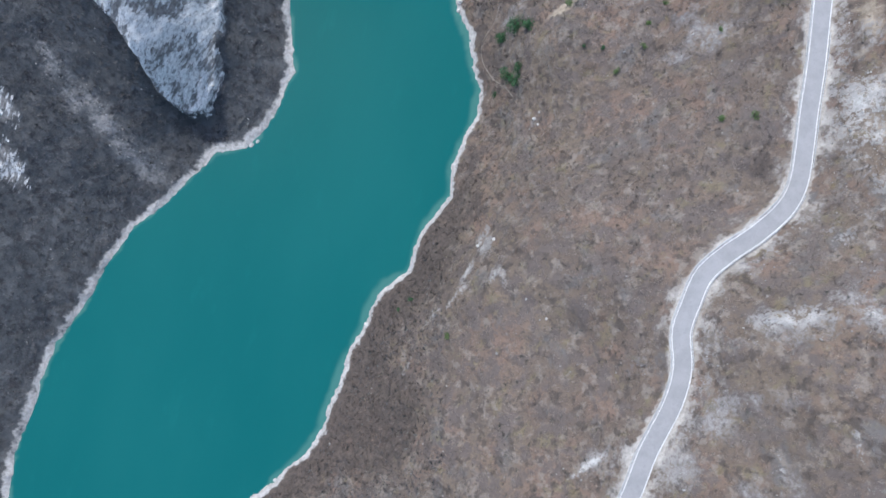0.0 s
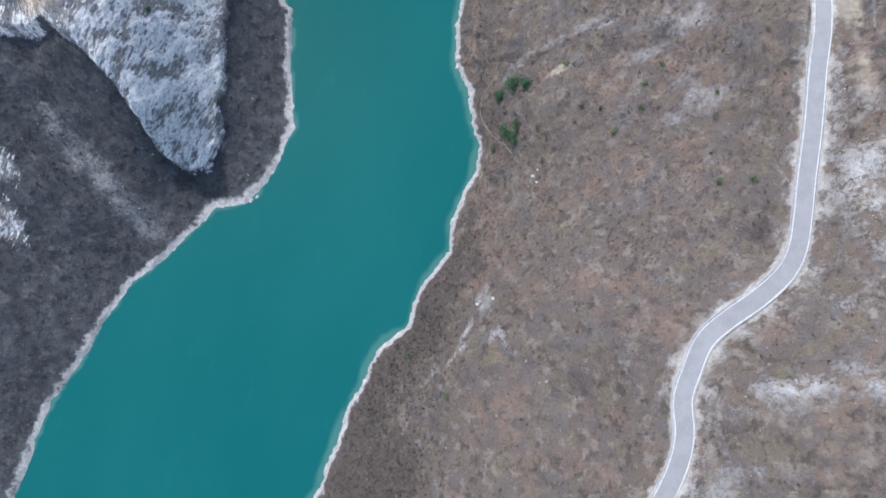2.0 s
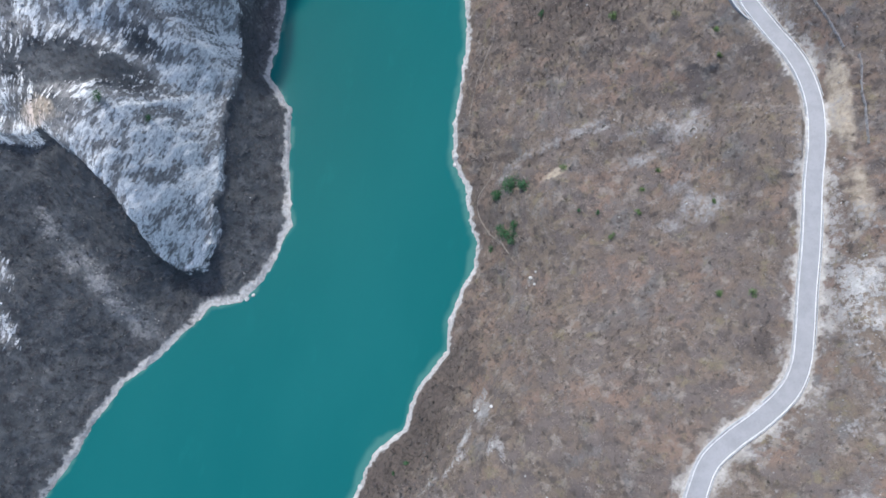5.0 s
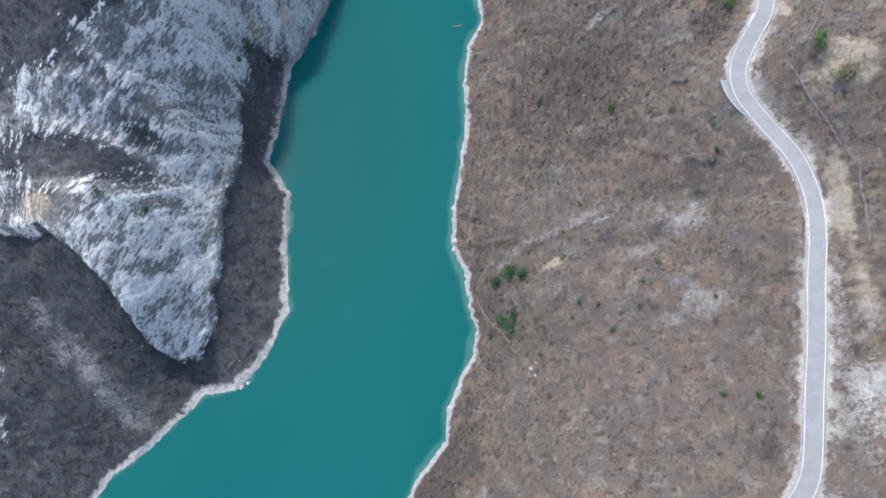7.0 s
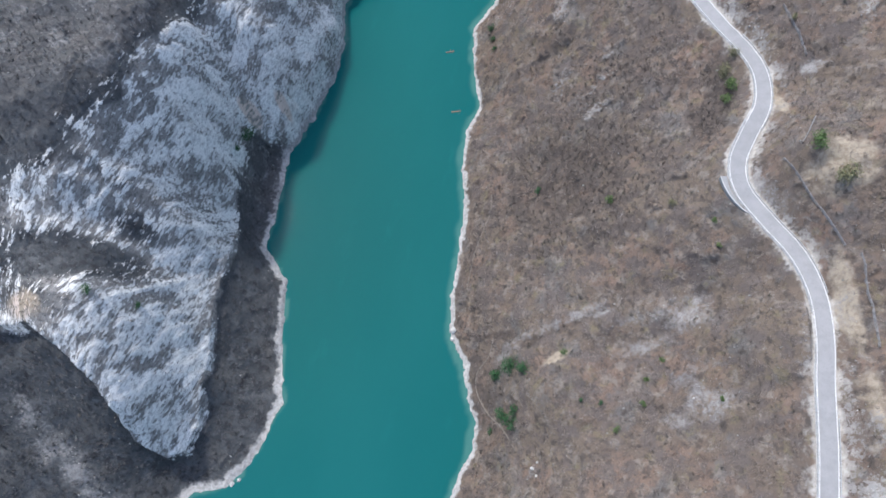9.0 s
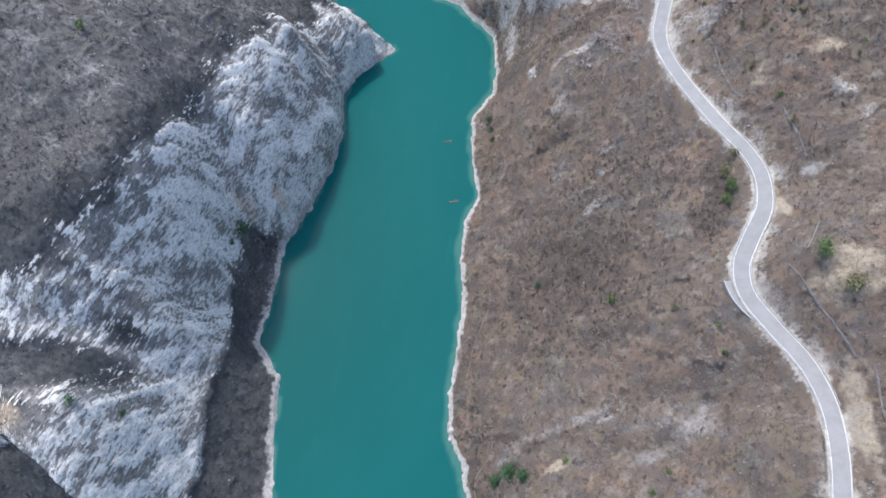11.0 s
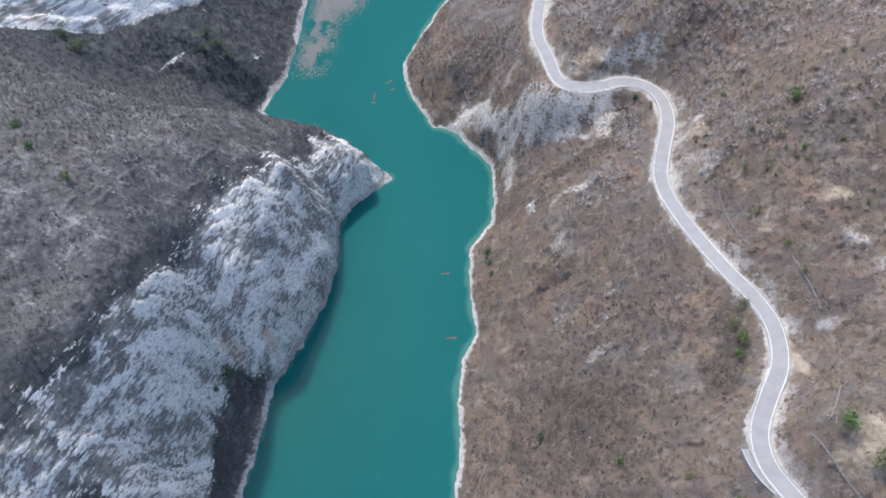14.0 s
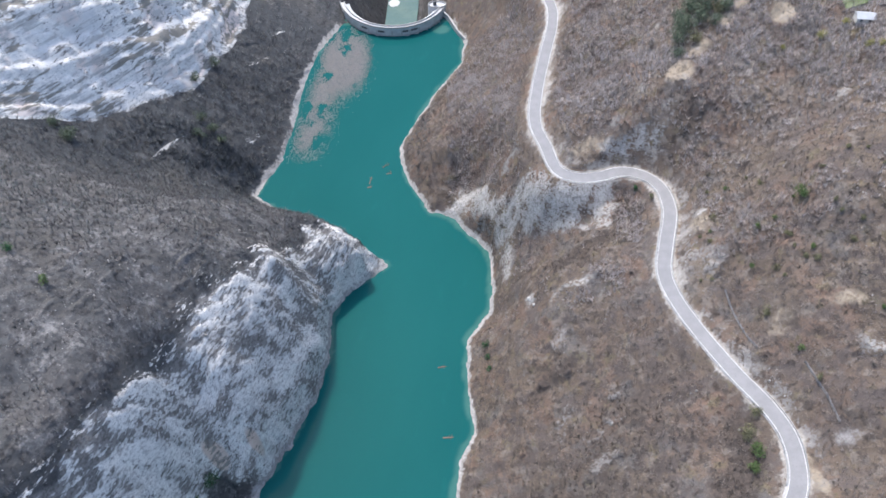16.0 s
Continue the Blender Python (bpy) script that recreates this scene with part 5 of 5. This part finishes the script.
def build_intake(x, y):
    """The rounded concrete platform beside the east end of the crest."""
    base = new("intake_platform")
    base.location = (x, y, 0)
    bm = bmesh.new()
    m = Matrix.Translation((0, 0, -3.0)) @ Matrix.Diagonal((6.0, 3.6, 1, 1))
    bmesh.ops.create_cone(bm, segments=28, radius1=1, radius2=1, depth=18, cap_ends=True, matrix=m)
    part("deck", bm, DAM_CONCRETE, base)
    steps = 40
    verts, faces = [], []
    for i in range(steps):
        a = 2 * math.pi * i / steps
        for sx, z in ((1.0, 6.0), (1.0, 7.1), (0.93, 7.1), (0.93, 6.0)):
            verts.append((6.0 * sx * math.cos(a), 3.6 * sx * math.sin(a), z))
    for i in range(steps):
        k = (i + 1) % steps
        faces += [(i * 4 + c, k * 4 + c, k * 4 + (c + 1) % 4, i * 4 + (c + 1) % 4) for c in range(4)]
    ob = new("parapet", mesh_of("parapet", verts, faces, CONCRETE))
    ob.parent = base
    bm = bmesh.new()
    add_box(bm, (-1.5, 0.2, 7.4), (2.2, 1.8, 2.8))
    bmesh.ops.bevel(bm, geom=bm.edges[:], offset=0.06, segments=1, affect="EDGES")
    part("hut", bm, DARK_HOLE, base, "small dark gate hut")
    return tagged(base, "oval concrete intake platform beside the dam", "platform")


build_dam()
build_intake(4.0, 527.0)


def build_bank_wall():
    """The curved concrete wall that lines the shore beside the dam."""
    line = curve_through([(6.5, 525, 4.0), (11, 519, 4.0), (14.5, 511, 3.6), (18, 503, 3.0), (22.5, 496, 2.4)], 1.0)
    ob = new("bank_wall", ribbon("bank_wall", line, -0.5, 0.5, 0.0, CONCRETE, 6.0))
    return tagged(ob, "pale curved concrete wall along the shore by the dam", "wall")


build_bank_wall()


def build_pool():
    """The river pool below the dam."""
    n = 40
    verts = [(-28 + 17 * math.cos(2 * math.pi * k / n), 600 + 75 * math.sin(2 * math.pi * k / n), -41.0) for k in range(n)]
    ob = new("river_pool", mesh_of("river_pool", verts, [tuple(range(n))], POOL))
    return tagged(ob, "green river pool below the dam", "water", kind="structure")


POOL = plain("pool_water", (0.115, 0.175, 0.150), (0.085, 0.150, 0.140), 0.05, 0.15, bump=0.05)
build_pool()


def build_gravel_bar(x, y):
    bm = bmesh.new()
    bmesh.ops.create_icosphere(bm, subdivisions=3, radius=1.0)
    for v in bm.verts:
        k = 1 + 0.25 * noise.noise(v.co * 2.1)
        v.co = Vector((v.co.x * 4.2 * k, v.co.y * 4.6 * k, v.co.z * 0.8))
    ob = part("gravel_bar", bm, PAINT)
    ob.location = (x, y, -41)
    return tagged(ob, "white gravel bar in the pool below the dam", "gravel bar")


build_gravel_bar(-30, 599)


# ---- the farm on the eastern shelf ----
def build_house(x, y, turn, long=9.0, wide=6.5, tall=3.2):
    z = float(ground_at(x, y)) - 0.4
    house = new("farm_building")
    house.location = (x, y, z)
    house.rotation_euler = (0, 0, radians(turn))
    bm = bmesh.new()
    add_box(bm, (0, 0, tall / 2), (long, wide, tall))
    walls = part("wall", bm, PLASTER, house)
    ridge = tall + 1.3
    for s in (-1, 1):
        verts = [(-long / 2 - 0.4, s * (wide / 2 + 0.5), tall - 0.15), (long / 2 + 0.4, s * (wide / 2 + 0.5), tall - 0.15), (long / 2 + 0.4, 0, ridge), (-long / 2 - 0.4, 0, ridge)]
        verts += [(a, b, c + 0.18) for a, b, c in verts]
        faces = [(0, 1, 2, 3), (7, 6, 5, 4), (0, 4, 5, 1), (1, 5, 6, 2), (2, 6, 7, 3), (3, 7, 4, 0)]
        ob = new("roof", mesh_of("roof", verts, faces, ROOF_PALE))
        ob.parent = house
        tagged(ob, "pale sheet roof slope")
    for k in (-1, 1):
        bm = bmesh.new()
        add_box(bm, (k * long * 0.25, -wide / 2 - 0.02, 1.6), (1.2, 0.10, 1.4))
        window = part("window", bm, PLASTER, house)
        bm = bmesh.new()
        add_box(bm, (k * long * 0.25, -wide / 2 - 0.06, 1.6), (1.0, 0.06, 1.2))
        part("pane", bm, DARK_HOLE, window, "dark window pane")
    return tagged(house, "small farm building with a pale sheet roof", "building")


build_house(172.2, 351.6, -6, 6.5, 4.2, 2.4)


def build_field(cx, cy, long, wide, turn):
    nx, ny = 14, 14
    verts, faces = [], []
    for j in range(ny + 1):
        for i in range(nx + 1):
            u, v = (i / nx - 0.5) * long, (j / ny - 0.5) * wide
            c, s = math.cos(radians(turn)), math.sin(radians(turn))
            x, y = cx + u * c - v * s, cy + u * s + v * c
            verts.append((x, y, float(ground_at(x, y)) + 0.7))
    for j in range(ny):
        for i in range(nx):
            a = j * (nx + 1) + i
            faces.append((a, a + 1, a + nx + 2, a + nx + 1))
    return tagged(new("meadow", mesh_of("meadow", verts, faces, MEADOW, True)), "mown green meadow behind the farm building", "meadow", kind="structure")


build_field(175, 363.5, 14, 10, 0)
